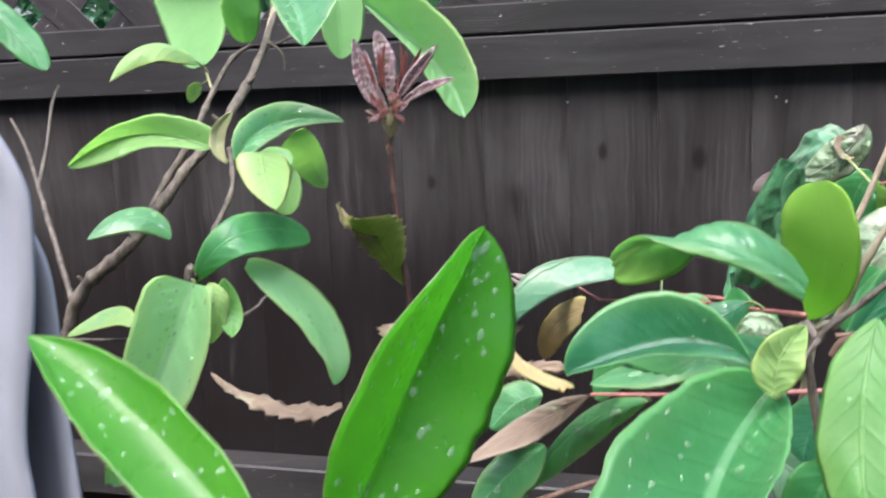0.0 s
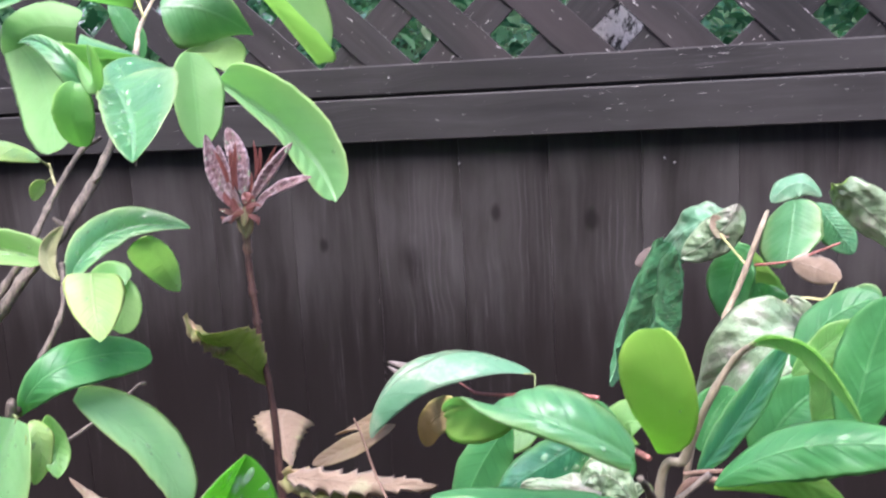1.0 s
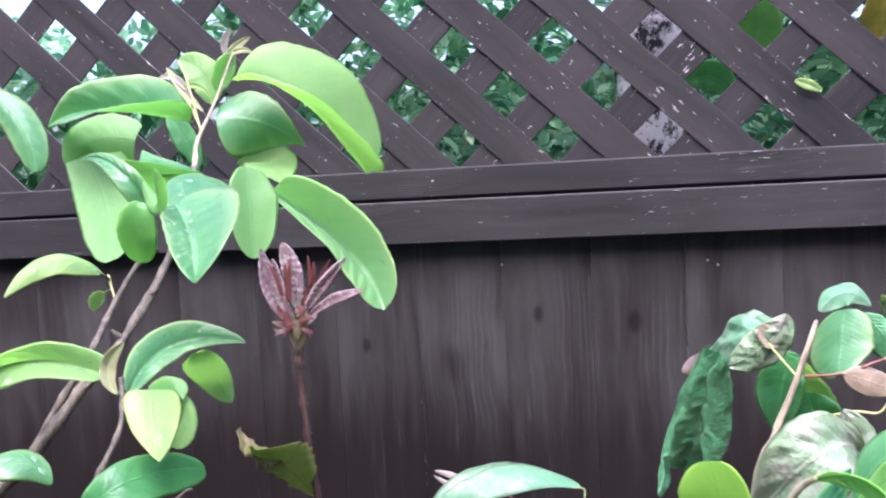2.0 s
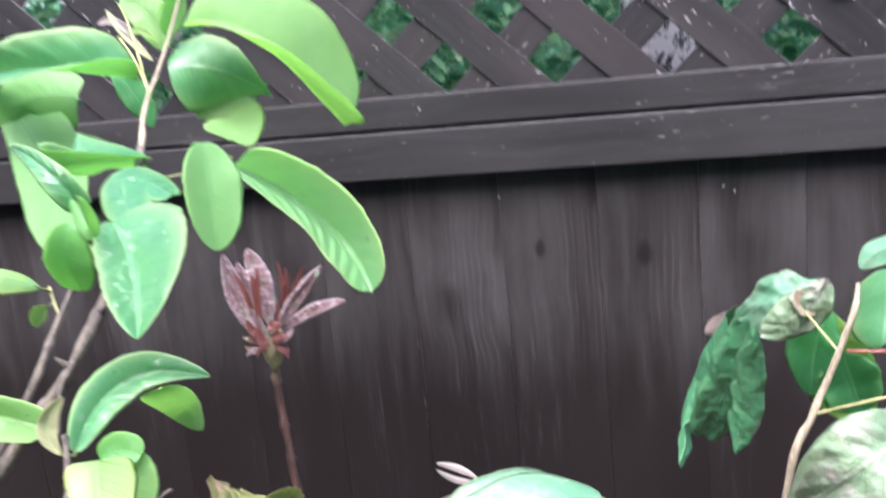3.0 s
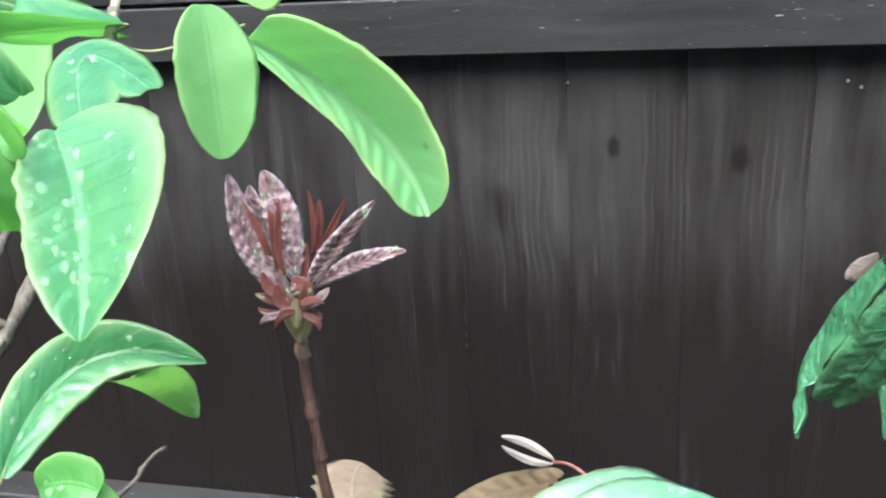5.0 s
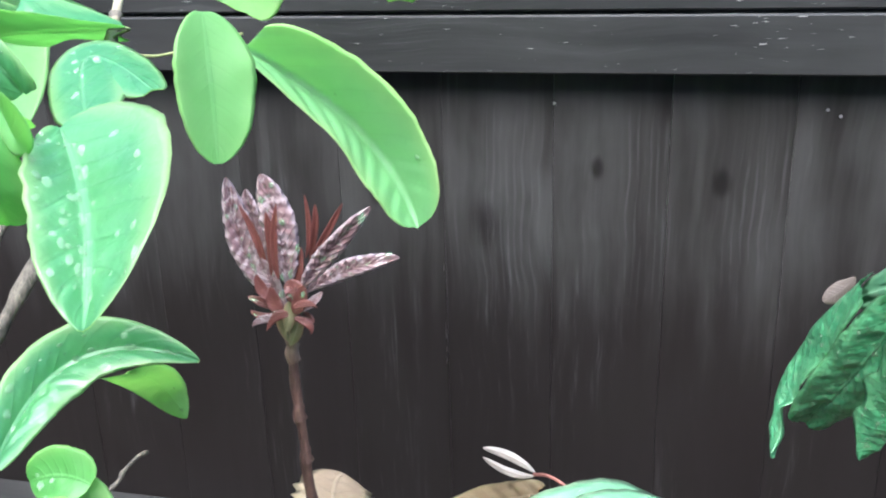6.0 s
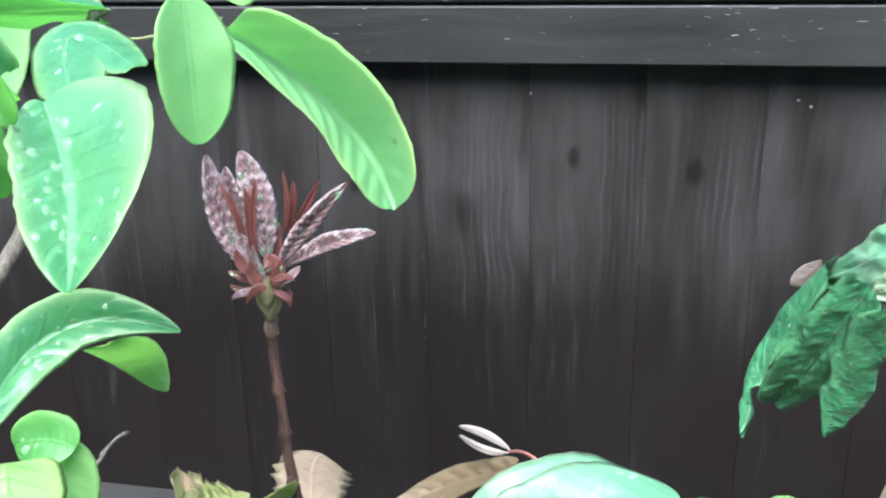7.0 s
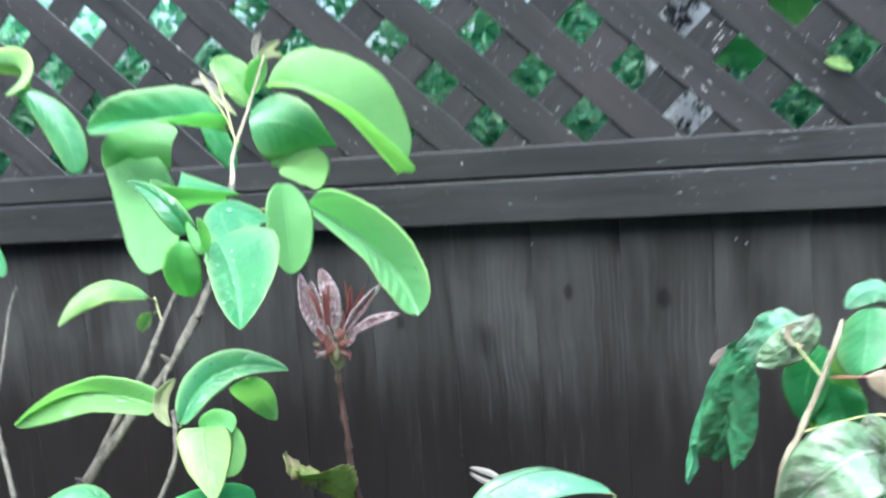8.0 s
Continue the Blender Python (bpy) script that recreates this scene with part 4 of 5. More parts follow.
stem(mag, "twig", [(-0.458, 0.614, 1.234), (-0.483, 0.664, 1.265), (-0.509, 0.714, 1.305), (-0.517, 0.740, 1.326)], .0018, .0012, "bark")
stem(mag, "twig", [(-0.300, 0.480, -0.020), (-0.260, 0.450, 0.800), (-0.191, 0.414, 1.169), (-0.185, 0.419, 1.196), (-0.178, 0.444, 1.227), (-0.174, 0.464, 1.252), (-0.187, 0.489, 1.277)], .0030, .0016, "bark")
stem(mag, "twig", [(-0.195, 0.494, 1.276), (-0.226, 0.544, 1.283), (-0.238, 0.574, 1.287)], .0012, .0010, "bark")
stem(mag, "twig", [(-0.375, 0.521, 1.114), (-0.311, 0.474, 1.130), (-0.244, 0.424, 1.148)], .0010, .0008, "bark")
stem(mag, "twig", [(-0.400, 0.535, 1.065), (-0.360, 0.640, 1.055), (-0.305, 0.722, 1.086), (-0.299, 0.742, 1.094), (-0.293, 0.752, 1.100), (-0.291, 0.762, 1.098)], .0020, .0014, "bark")
stem(mag, "twig", [(-0.260, 0.784, 1.461), (-0.293, 0.824, 1.494), (-0.328, 0.864, 1.515)], .0012, .0009, "twiggreen")
stem(mag, "twig", [(-0.197, 0.794, 1.402), (-0.226, 0.734, 1.396), (-0.226, 0.684, 1.409)], .0010, .0008, "twiggreen")
stem(mag, "twig", [(-0.215, 0.629, 1.356), (-0.203, 0.629, 1.346), (-0.201, 0.629, 1.331)], .0012, .0009, "bark")
stem(mag, "twig", [(-0.218, 0.629, 1.351), (-0.198, 0.634, 1.358), (-0.192, 0.639, 1.364)], .0011, .0008, "bark")
stem(mag, "twig", [(-0.271, 0.615, 1.337), (-0.264, 0.609, 1.322), (-0.260, 0.607, 1.315)], .0011, .0009, "twiggreen")
leaf(mag, "leaf", (-0.377, 0.858, 1.462), (-0.443, 0.863, 1.462), (-0.451, 0.882, 1.420), 0.076, (0.35, -0.91, 0.23), -15, -6.9, "mint", (0.20, 0.32), quilt=0.05, fold2=-12, skew=-0.17, twist=-3)
leaf(mag, "bud", (-0.312, 0.894, 1.490), (-0.334, 0.894, 1.514), (-0.354, 0.894, 1.543), 0.010, (0.29, -0.93, 0.23), 20, 0.0, "bud", "lance")
leaf(mag, "bud", (-0.325, 0.894, 1.501), (-0.342, 0.894, 1.528), (-0.366, 0.894, 1.530), 0.009, (0.15, -0.96, 0.22), 20, 0.0, "whitebud", "lance")
leaf(mag, "bud", (-0.288, 0.909, 1.543), (-0.277, 0.909, 1.559), (-0.256, 0.909, 1.570), 0.010, (0.22, -0.94, -0.25), 20, 0.0, "bud", "lance")
leaf(mag, "bud", (-0.287, 0.909, 1.549), (-0.287, 0.909, 1.568), (-0.278, 0.909, 1.581), 0.009, (0.41, -0.90, -0.11), 20, 0.0, "whitebud", "lance")
leaf(mag, "bud", (-0.284, 0.909, 1.549), (-0.270, 0.909, 1.557), (-0.255, 0.909, 1.553), 0.008, (0.02, -0.99, -0.12), 20, 0.0, "bud", "lance")
leaf(mag, "bud", (-0.303, 0.894, 1.505), (-0.322, 0.894, 1.520), (-0.345, 0.894, 1.510), 0.008, (0.00, -1.00, 0.03), 20, 0.0, "pale", "lance")
# -- end mag --

# ---- red shoot with spiny leaves ----
mah = plant("spiny_shrub", "slender shoot with bronze-red new leaves and spiny brown-edged leaves", "shrub", -0.1, 0.66)
# -- mah --
stem(mah, "stem", [(-0.100, 0.660, -0.020), (-0.106, 0.650, 0.700), (-0.097, 0.624, 1.056), (-0.098, 0.622, 1.136), (-0.103, 0.620, 1.183), (-0.104, 0.620, 1.212), (-0.106, 0.620, 1.248), (-0.106, 0.620, 1.266), (-0.105, 0.620, 1.284)], .0033, .0025, "shootstem")
for z, x in ((1.203, -0.1035), (1.228, -0.105), (1.168, -0.1015), (1.262, -0.106), (1.270, -0.1055)):
    stem(mah, "node", [(x + 0.0003, 0.620, z - 0.0045), (x - 0.0004, 0.6195, z), (x + 0.0002, 0.620, z + 0.0045)], .0034, .0029, "shootstem" if z < 1.25 else "drytwig")
leaf(mah, "new_leaf", (-0.113, 0.618, 1.296), (-0.126, 0.618, 1.318), (-0.132, 0.618, 1.355), 0.016, (0.70, -0.68, 0.23), 14, 0.0, "newleaf", "lance", drops=30, size=0.6, spines=0.10)
leaf(mah, "new_leaf", (-0.117, 0.633, 1.293), (-0.125, 0.633, 1.320), (-0.129, 0.633, 1.345), 0.012, (0.09, -1.00, 0.02), 14, 0.0, "newleaf", "lance", drops=14, size=0.6, spines=0.10)
leaf(mah, "new_leaf", (-0.100, 0.608, 1.304), (-0.102, 0.608, 1.332), (-0.109, 0.608, 1.360), 0.017, (0.38, -0.92, 0.06), 14, 0.0, "newleaf", "lance", drops=40, size=0.6, spines=0.10)
leaf(mah, "new_leaf", (-0.093, 0.608, 1.303), (-0.079, 0.608, 1.322), (-0.056, 0.608, 1.346), 0.011, (0.26, -0.94, -0.22), 20, 0.0, "newleaf", "lance", drops=30, size=0.6, spines=0.10)
leaf(mah, "new_leaf", (-0.095, 0.618, 1.297), (-0.073, 0.618, 1.310), (-0.046, 0.618, 1.318), 0.010, (-0.15, -0.91, 0.38), 16, 0.0, "newleaf", "lance", drops=24, size=0.6, spines=0.10)
leaf(mah, "bract", (-0.113, 0.613, 1.307), (-0.116, 0.613, 1.324), (-0.124, 0.613, 1.343), 0.004, (0.42, -0.90, 0.13), 25, 0.0, "redbract", "lance")
leaf(mah, "bract", (-0.106, 0.603, 1.311), (-0.105, 0.603, 1.328), (-0.106, 0.603, 1.343), 0.005, (0.36, -0.93, -0.00), 25, 0.0, "redbract", "lance")
leaf(mah, "bract", (-0.100, 0.598, 1.311), (-0.101, 0.598, 1.327), (-0.098, 0.598, 1.349), 0.004, (0.34, -0.94, -0.02), 25, 0.0, "redbract", "lance")
leaf(mah, "bract", (-0.092, 0.613, 1.317), (-0.089, 0.613, 1.331), (-0.090, 0.613, 1.349), 0.003, (0.30, -0.95, -0.02), 25, 0.0, "redbract", "lance")
leaf(mah, "bract", (-0.092, 0.618, 1.315), (-0.088, 0.618, 1.330), (-0.087, 0.618, 1.343), 0.004, (0.25, -0.97, -0.04), 25, 0.0, "redbract", "lance")
leaf(mah, "bract", (-0.093, 0.618, 1.312), (-0.083, 0.618, 1.327), (-0.073, 0.618, 1.344), 0.004, (0.07, -1.00, -0.04), 25, 0.0, "redbract", "lance")
leaf(mah, "bract", (-0.104, 0.613, 1.290), (-0.114, 0.613, 1.292), (-0.124, 0.613, 1.295), 0.005, (0.12, -0.89, 0.45), 10, 0.0, "redbract", "oval", drops=5, size=0.6)
leaf(mah, "bract", (-0.102, 0.608, 1.290), (-0.113, 0.608, 1.287), (-0.121, 0.608, 1.290), 0.004, (-0.02, -0.92, 0.40), 10, 0.0, "redbract", "oval", drops=5, size=0.6)
leaf(mah, "bract", (-0.098, 0.608, 1.292), (-0.092, 0.608, 1.288), (-0.088, 0.608, 1.286), 0.005, (0.25, -0.87, 0.42), 10, 0.0, "redbract", "oval", drops=6, size=0.6)
leaf(mah, "bract", (-0.102, 0.610, 1.290), (-0.110, 0.610, 1.304), (-0.114, 0.610, 1.317), 0.010, (0.42, -0.89, 0.19), 14, 0.0, "newleaf", "lance", drops=8, size=0.5)
leaf(mah, "bract", (-0.100, 0.610, 1.291), (-0.097, 0.610, 1.309), (-0.093, 0.610, 1.324), 0.008, (0.25, -0.97, -0.05), 14, 0.0, "redbract", "lance", drops=4, size=0.5)
leaf(mah, "bract", (-0.102, 0.606, 1.294), (-0.112, 0.606, 1.301), (-0.115, 0.606, 1.310), 0.006, (0.59, -0.64, 0.48), 10, 0.0, "redbract", "oval", drops=4, size=0.5)
leaf(mah, "bract", (-0.097, 0.606, 1.292), (-0.088, 0.606, 1.297), (-0.082, 0.606, 1.303), 0.005, (-0.28, -0.88, 0.37), 10, 0.0, "newleaf", "oval", drops=4, size=0.5)
leaf(mah, "bract", (-0.102, 0.600, 1.291), (-0.112, 0.600, 1.289), (-0.117, 0.600, 1.285), 0.004, (-0.10, -0.96, 0.26), 10, 0.0, "newleaf", "holly", spines=0.4)
leaf(mah, "bract", (-0.095, 0.600, 1.291), (-0.088, 0.600, 1.288), (-0.087, 0.600, 1.283), 0.004, (0.35, -0.87, 0.34), 10, 0.0, "redbract", "holly", spines=0.4)
leaf(mah, "bract", (-0.096, 0.596, 1.294), (-0.102, 0.596, 1.293), (-0.108, 0.596, 1.285), 0.005, (-0.07, -0.99, 0.09), 10, 0.0, "redbract", "holly", spines=0.4)
leaf(mah, "bract", (-0.094, 0.598, 1.297), (-0.087, 0.598, 1.300), (-0.082, 0.598, 1.298), 0.004, (-0.03, -0.93, 0.38), 10, 0.0, "redbract", "holly", spines=0.4)
leaf(mah, "bract", (-0.096, 0.603, 1.297), (-0.095, 0.603, 1.303), (-0.099, 0.603, 1.308), 0.010, (0.41, -0.90, 0.13), 10, 0.0, "redbract", "round", drops=10, size=0.6)
leaf(mah, "bract", (-0.102, 0.603, 1.291), (-0.106, 0.603, 1.297), (-0.107, 0.603, 1.305), 0.007, (0.43, -0.89, 0.17), 10, 0.0, "redbract", "oval", drops=8, size=0.6)
leaf(mah, "bract", (-0.096, 0.603, 1.292), (-0.093, 0.603, 1.298), (-0.090, 0.603, 1.307), 0.007, (0.13, -0.99, -0.06), 10, 0.0, "redbract", "oval", drops=6, size=0.6)
leaf(mah, "bract", (-0.102, 0.608, 1.274), (-0.104, 0.608, 1.283), (-0.106, 0.608, 1.290), 0.007, (0.41, -0.91, 0.09), -20, 0.0, "greenscale", "oval", drops=3, size=0.6)
leaf(mah, "bract", (-0.102, 0.608, 1.272), (-0.098, 0.608, 1.280), (-0.096, 0.608, 1.288), 0.007, (0.15, -0.99, -0.06), -20, 0.0, "greenscale", "oval", drops=3, size=0.6)
leaf(mah, "bract", (-0.100, 0.603, 1.282), (-0.099, 0.603, 1.290), (-0.097, 0.603, 1.299), 0.007, (0.25, -0.97, -0.05), -20, 0.0, "greenscale", "oval", drops=3, size=0.6)
leaf(mah, "spiny_leaf", (-0.110, 0.650, 1.134), (-0.100, 0.550, 1.200), (-0.102, 0.514, 1.220), 0.039, (0.34, -0.17, -0.93), 3, -14.3, "holly", (0.83, 0.70), spines=0.24, quilt=0.02, fold2=7, skew=0.26, twist=58)
leaf(mah, "dry_leaf", (-0.098, 0.558, 1.200), (-0.111, 0.543, 1.209), (-0.121, 0.528, 1.229), 0.028, (0.75, 0.09, 0.66), -14, 0.0, "brownspot", "mag", spines=0.35, wave=0.002)
leaf(mah, "spiny_leaf", (-0.096, 0.650, 1.060), (-0.156, 0.784, 1.050), (-0.170, 0.851, 1.037), 0.064, (0.15, 0.07, 0.99), -5, -7.3, "brown", (1.01, 0.38), drops=8, spines=0.2, quilt=0.03, fold2=-3, skew=0.01, twist=-14)
leaf(mah, "spiny_leaf", (-0.078, 0.588, 1.081), (-0.002, 0.548, 1.095), (0.065, 0.508, 1.113), 0.021, (-0.47, -0.58, 0.67), -14, 0.0, "pinkdry", "holly", spines=0.7, wave=0.003)
leaf(mah, "spiny_leaf", (-0.085, 0.598, 1.075), (-0.027, 0.568, 1.073), (0.023, 0.548, 1.073), 0.026, (-0.38, -0.84, 0.38), 10, 0.0, "brownspot", "holly", spines=0.5, wave=0.003)
leaf(mah, "dry_leaf", (-0.160, 0.608, 1.031), (-0.237, 0.628, 1.019), (-0.327, 0.668, 1.034), 0.022, (-0.10, -0.35, 0.93), -10, 0.0, "pinkdry", "holly", spines=0.6, wave=0.003)
stem(mah, "twig", [(0.027, 0.518, 1.092), (0.015, 0.528, 1.111), (0.005, 0.533, 1.139), (-0.001, 0.538, 1.149)], .0010, .0008, "drytwig")
# -- end mah --

# ---- waxy-leaved shrub close by ----
rho = plant("waxy_shrub", "glossy waxy green leaves covered in rain drops", "shrub", 0.0, 0.12)
# -- rho --
leaf(rho, "leaf", (0.034, 0.080, 1.190), (-0.022, 0.102, 1.226), (-0.068, 0.113, 1.249), 0.031, (0.12, -0.78, 0.61), 13, 20.9, "waxy", (0.61, 0.90), drops=120, size=0.45, fold2=-6, skew=-0.13, twist=-22)
leaf(rho, "leaf", (0.038, 0.128, 1.179), (0.062, 0.155, 1.238), (0.078, 0.174, 1.275), 0.071, (0.82, -0.57, -0.05), 35, -5.5, "waxy", (0.46, 0.62), drops=170, size=0.6, fold2=36, skew=-0.14, twist=-29)
stem(rho, "stem", [(-0.010, 0.120, -0.020), (0.000, 0.110, 0.800), (0.048, 0.110, 1.162), (0.048, 0.110, 1.170)], .0050, .0030, "bark")
stem(rho, "stem", [(0.048, 0.110, 1.162), (0.042, 0.090, 1.181), (0.042, 0.070, 1.200)], .0030, .0025, "bark")
# -- end rho --

# ---- broad leafy shrub ----
shr = plant("leafy_shrub", "broad shrub with arched wet green leaves and reddish stalks", "shrub", 0.22, 0.46)
# -- shr --
leaf(shr, "leaf", (0.211, 0.429, 1.173), (0.215, 0.377, 1.213), (0.208, 0.361, 1.265), 0.042, (-0.29, -0.91, -0.28), -10, 3.4, "sunny", (1.04, 0.41), drops=4, quilt=0.02, fold2=6, skew=-0.15, twist=4)
leaf(shr, "leaf", (0.198, 0.302, 1.221), (0.150, 0.291, 1.247), (0.105, 0.350, 1.223), 0.029, (0.65, -0.61, 0.45), 27, -28.4, "wet", (0.18, 0.24), drops=30, size=0.7, fold2=17, skew=0.44, twist=-1)
leaf(shr, "leaf", (0.115, 0.688, 1.134), (0.040, 0.661, 1.132), (-0.024, 0.655, 1.086), 0.072, (-0.75, 0.43, 0.50), 75, 13.5, "bicolor", (0.43, 0.65), drops=80, size=0.7, fold2=58, skew=0.19, twist=34)
leaf(shr, "leaf", (0.008, 0.728, 1.120), (-0.052, 0.798, 1.054), (-0.098, 0.778, 1.040), 0.045, (-0.65, -0.42, 0.64), 28, -5.3, "umber", (0.33, 0.60), drops=10, quilt=0.16, size=0.7, fold2=0, skew=-0.2, twist=33)
leaf(shr, "leaf", (-0.006, 0.673, 1.093), (-0.045, 0.675, 1.072), (-0.087, 0.675, 1.053), 0.022, (-0.32, -0.73, 0.61), 10, 0.0, "umber", "mag", quilt=0.05)
leaf(shr, "leaf", (0.056, 0.619, 1.124), (0.011, 0.740, 1.070), (-0.009, 0.804, 1.019), 0.032, (0.08, -0.94, 0.34), -1, 0.5, "tan", (0.18, 0.45), quilt=0.03, fold2=-4, skew=-0.0, twist=25)
leaf(shr, "leaf", (0.172, 0.212, 1.214), (0.146, 0.224, 1.220), (0.101, 0.204, 1.211), 0.040, (-0.40, -0.71, 0.59), 44, 0.1, "teal", (1.06, 0.54), drops=24, size=0.5, fold2=54, skew=0.13, twist=0)
leaf(shr, "leaf", (0.176, 0.180, 1.218), (0.156, 0.144, 1.194), (0.151, 0.098, 1.175), 0.074, (-0.02, -0.71, 0.70), 35, 16.2, "mature", (0.45, 0.12), drops=110, size=0.5, fold2=30, skew=0.09, twist=-20)
leaf(shr, "leaf", (0.176, 0.165, 1.220), (0.177, 0.165, 1.233), (0.185, 0.165, 1.245), 0.018, (-0.17, -0.98, 0.06), 28, 0.0, "pale", "lanceo", quilt=0.02)
leaf(shr, "leaf", (0.211, 0.195, 1.240), (0.204, 0.175, 1.209), (0.206, 0.155, 1.173), 0.032, (-0.13, -0.85, 0.51), -10, -3.5, "fresh", "mag", drops=20, quilt=0.04, size=0.4)
leaf(shr, "leaf", (0.099, 0.296, 1.169), (0.067, 0.339, 1.137), (0.029, 0.315, 1.120), 0.018, (-0.55, -0.79, 0.28), -4, 5.7, "pinkdry", (0.99, 0.56), drops=4, fold2=-9, skew=-0.03, twist=-22)
leaf(shr, "leaf", (0.092, 0.261, 1.183), (0.059, 0.329, 1.170), (0.047, 0.363, 1.171), 0.015, (0.34, -0.76, 0.56), 25, -0.5, "tan", (0.18, 0.83), fold2=8, skew=0.12, twist=8)
leaf(shr, "leaf", (0.128, 0.301, 1.166), (0.090, 0.329, 1.138), (0.053, 0.360, 1.085), 0.025, (-0.38, -0.91, 0.15), -19, -13.2, "wet", (0.93, 0.70), drops=24, fold2=-39, skew=-0.0, twist=0)
leaf(shr, "leaf", (0.164, 0.306, 1.183), (0.134, 0.330, 1.174), (0.098, 0.309, 1.170), 0.023, (-0.29, -0.58, 0.76), -4, -2.0, "wet", (0.93, 0.60), drops=16, fold2=-16, skew=-0.07, twist=-5)
leaf(shr, "leaf", (0.070, 0.335, 1.124), (0.049, 0.335, 1.106), (0.026, 0.335, 1.080), 0.030, (-0.24, -0.94, 0.24), -16, -3.5, "wet", "mag", drops=16)
leaf(shr, "leaf", (0.057, 0.405, 1.127), (0.040, 0.405, 1.121), (0.023, 0.405, 1.103), 0.030, (-0.21, -0.94, 0.29), -16, -3.5, "wet", "mag", drops=8)
leaf(shr, "leaf", (0.211, 0.285, 1.181), (0.201, 0.285, 1.164), (0.197, 0.285, 1.146), 0.026, (-0.22, -0.97, 0.09), -16, -3.5, "teal", "mag")
leaf(shr, "leaf", (0.121, 0.485, 1.166), (0.101, 0.485, 1.140), (0.081, 0.485, 1.095), 0.035, (-0.06, -1.00, 0.03), -16, -3.5, "mature", "mag", quilt=0.03)
leaf(shr, "leaf", (0.179, 0.435, 1.182), (0.148, 0.435, 1.162), (0.117, 0.435, 1.140), 0.033, (-0.25, -0.89, 0.37), -16, -3.5, "teal", "mag", drops=24)
leaf(shr, "leaf", (0.198, 0.465, 1.165), (0.184, 0.465, 1.151), (0.176, 0.465, 1.128), 0.031, (-0.31, -0.94, 0.17), -16, -3.5, "mature", "mag")
leaf(shr, "leaf", (0.206, 0.405, 1.164), (0.176, 0.405, 1.159), (0.135, 0.405, 1.161), 0.022, (-0.03, -0.71, 0.70), -10, 0.0, "crumple", "mag", drops=4, wave=0.003)
leaf(shr, "leaf", (0.279, 0.405, 1.231), (0.297, 0.405, 1.256), (0.322, 0.405, 1.268), 0.026, (-0.35, -0.84, 0.42), -14, 0.0, "mature", "mag")
leaf(shr, "leaf", (0.276, 0.385, 1.233), (0.292, 0.385, 1.249), (0.306, 0.385, 1.261), 0.017, (-0.11, -0.99, 0.12), 12, 0.0, "fresh", "mag")
leaf(shr, "leaf", (0.299, 0.365, 1.202), (0.306, 0.365, 1.241), (0.317, 0.365, 1.278), 0.033, (-0.28, -0.96, 0.07), -14, 0.0, "mature", "mag")
leaf(shr, "leaf", (0.292, 0.415, 1.192), (0.298, 0.415, 1.216), (0.292, 0.415, 1.244), 0.018, (-0.19, -0.98, -0.00), 14, 0.0, "fresh", "mag")
leaf(shr, "leaf", (0.236, 0.355, 1.187), (0.275, 0.345, 1.212), (0.325, 0.335, 1.215), 0.031, (-0.35, -0.71, 0.62), -20, -3.5, "mature", "mag", drops=6)
leaf(shr, "leaf", (0.236, 0.365, 1.181), (0.271, 0.365, 1.187), (0.299, 0.365, 1.173), 0.017, (-0.09, 0.73, -0.67), 10, 0.0, "fresh", "mag")
leaf(shr, "leaf", (0.253, 0.355, 1.258), (0.277, 0.345, 1.260), (0.298, 0.335, 1.228), 0.016, (-0.61, -0.58, -0.54), 30, 0.0, "fresh", "lance")
leaf(shr, "leaf", (0.234, 0.445, 1.153), (0.258, 0.445, 1.188), (0.285, 0.445, 1.235), 0.019, (-0.24, -0.96, 0.15), 14, 0.0, "teal", "lance")
leaf(shr, "leaf", (0.239, 0.485, 1.151), (0.246, 0.485, 1.173), (0.259, 0.485, 1.192), 0.031, (-0.21, -0.97, 0.10), 14, 0.0, "mature", "mag")
leaf(shr, "leaf", (0.273, 0.485, 1.141), (0.289, 0.485, 1.174), (0.315, 0.485, 1.196), 0.038, (-0.26, -0.94, 0.20), 14, 0.0, "mature", "mag")
leaf(shr, "leaf", (0.166, 0.535, 1.132), (0.154, 0.535, 1.144), (0.138, 0.535, 1.159), 0.024, (0.25, -0.93, 0.26), -14, 0.0, "wet", "mag", drops=10)
leaf(shr, "leaf", (0.185, 0.535, 1.129), (0.177, 0.535, 1.147), (0.173, 0.535, 1.166), 0.022, (0.05, -1.00, 0.02), 14, 0.0, "mature", "mag")
leaf(shr, "leaf", (0.192, 0.315, 1.193), (0.166, 0.325, 1.184), (0.099, 0.335, 1.186), 0.034, (-0.20, -0.67, 0.72), -20, -3.5, "mature", "mag")
leaf(shr, "leaf", (0.199, 0.385, 1.160), (0.185, 0.385, 1.177), (0.171, 0.385, 1.172), 0.023, (0.09, -0.97, 0.22), -14, 0.0, "crumple", "mag", wave=0.002)
leaf(shr, "leaf", (0.230, 0.385, 1.110), (0.216, 0.385, 1.086), (0.208, 0.385, 1.054), 0.038, (-0.25, -0.96, 0.10), 14, 0.0, "mature", "mag")
leaf(shr, "leaf", (0.180, 0.405, 1.098), (0.209, 0.405, 1.083), (0.228, 0.405, 1.049), 0.040, (0.17, -0.97, 0.17), 14, 0.0, "bicolor", "mag")
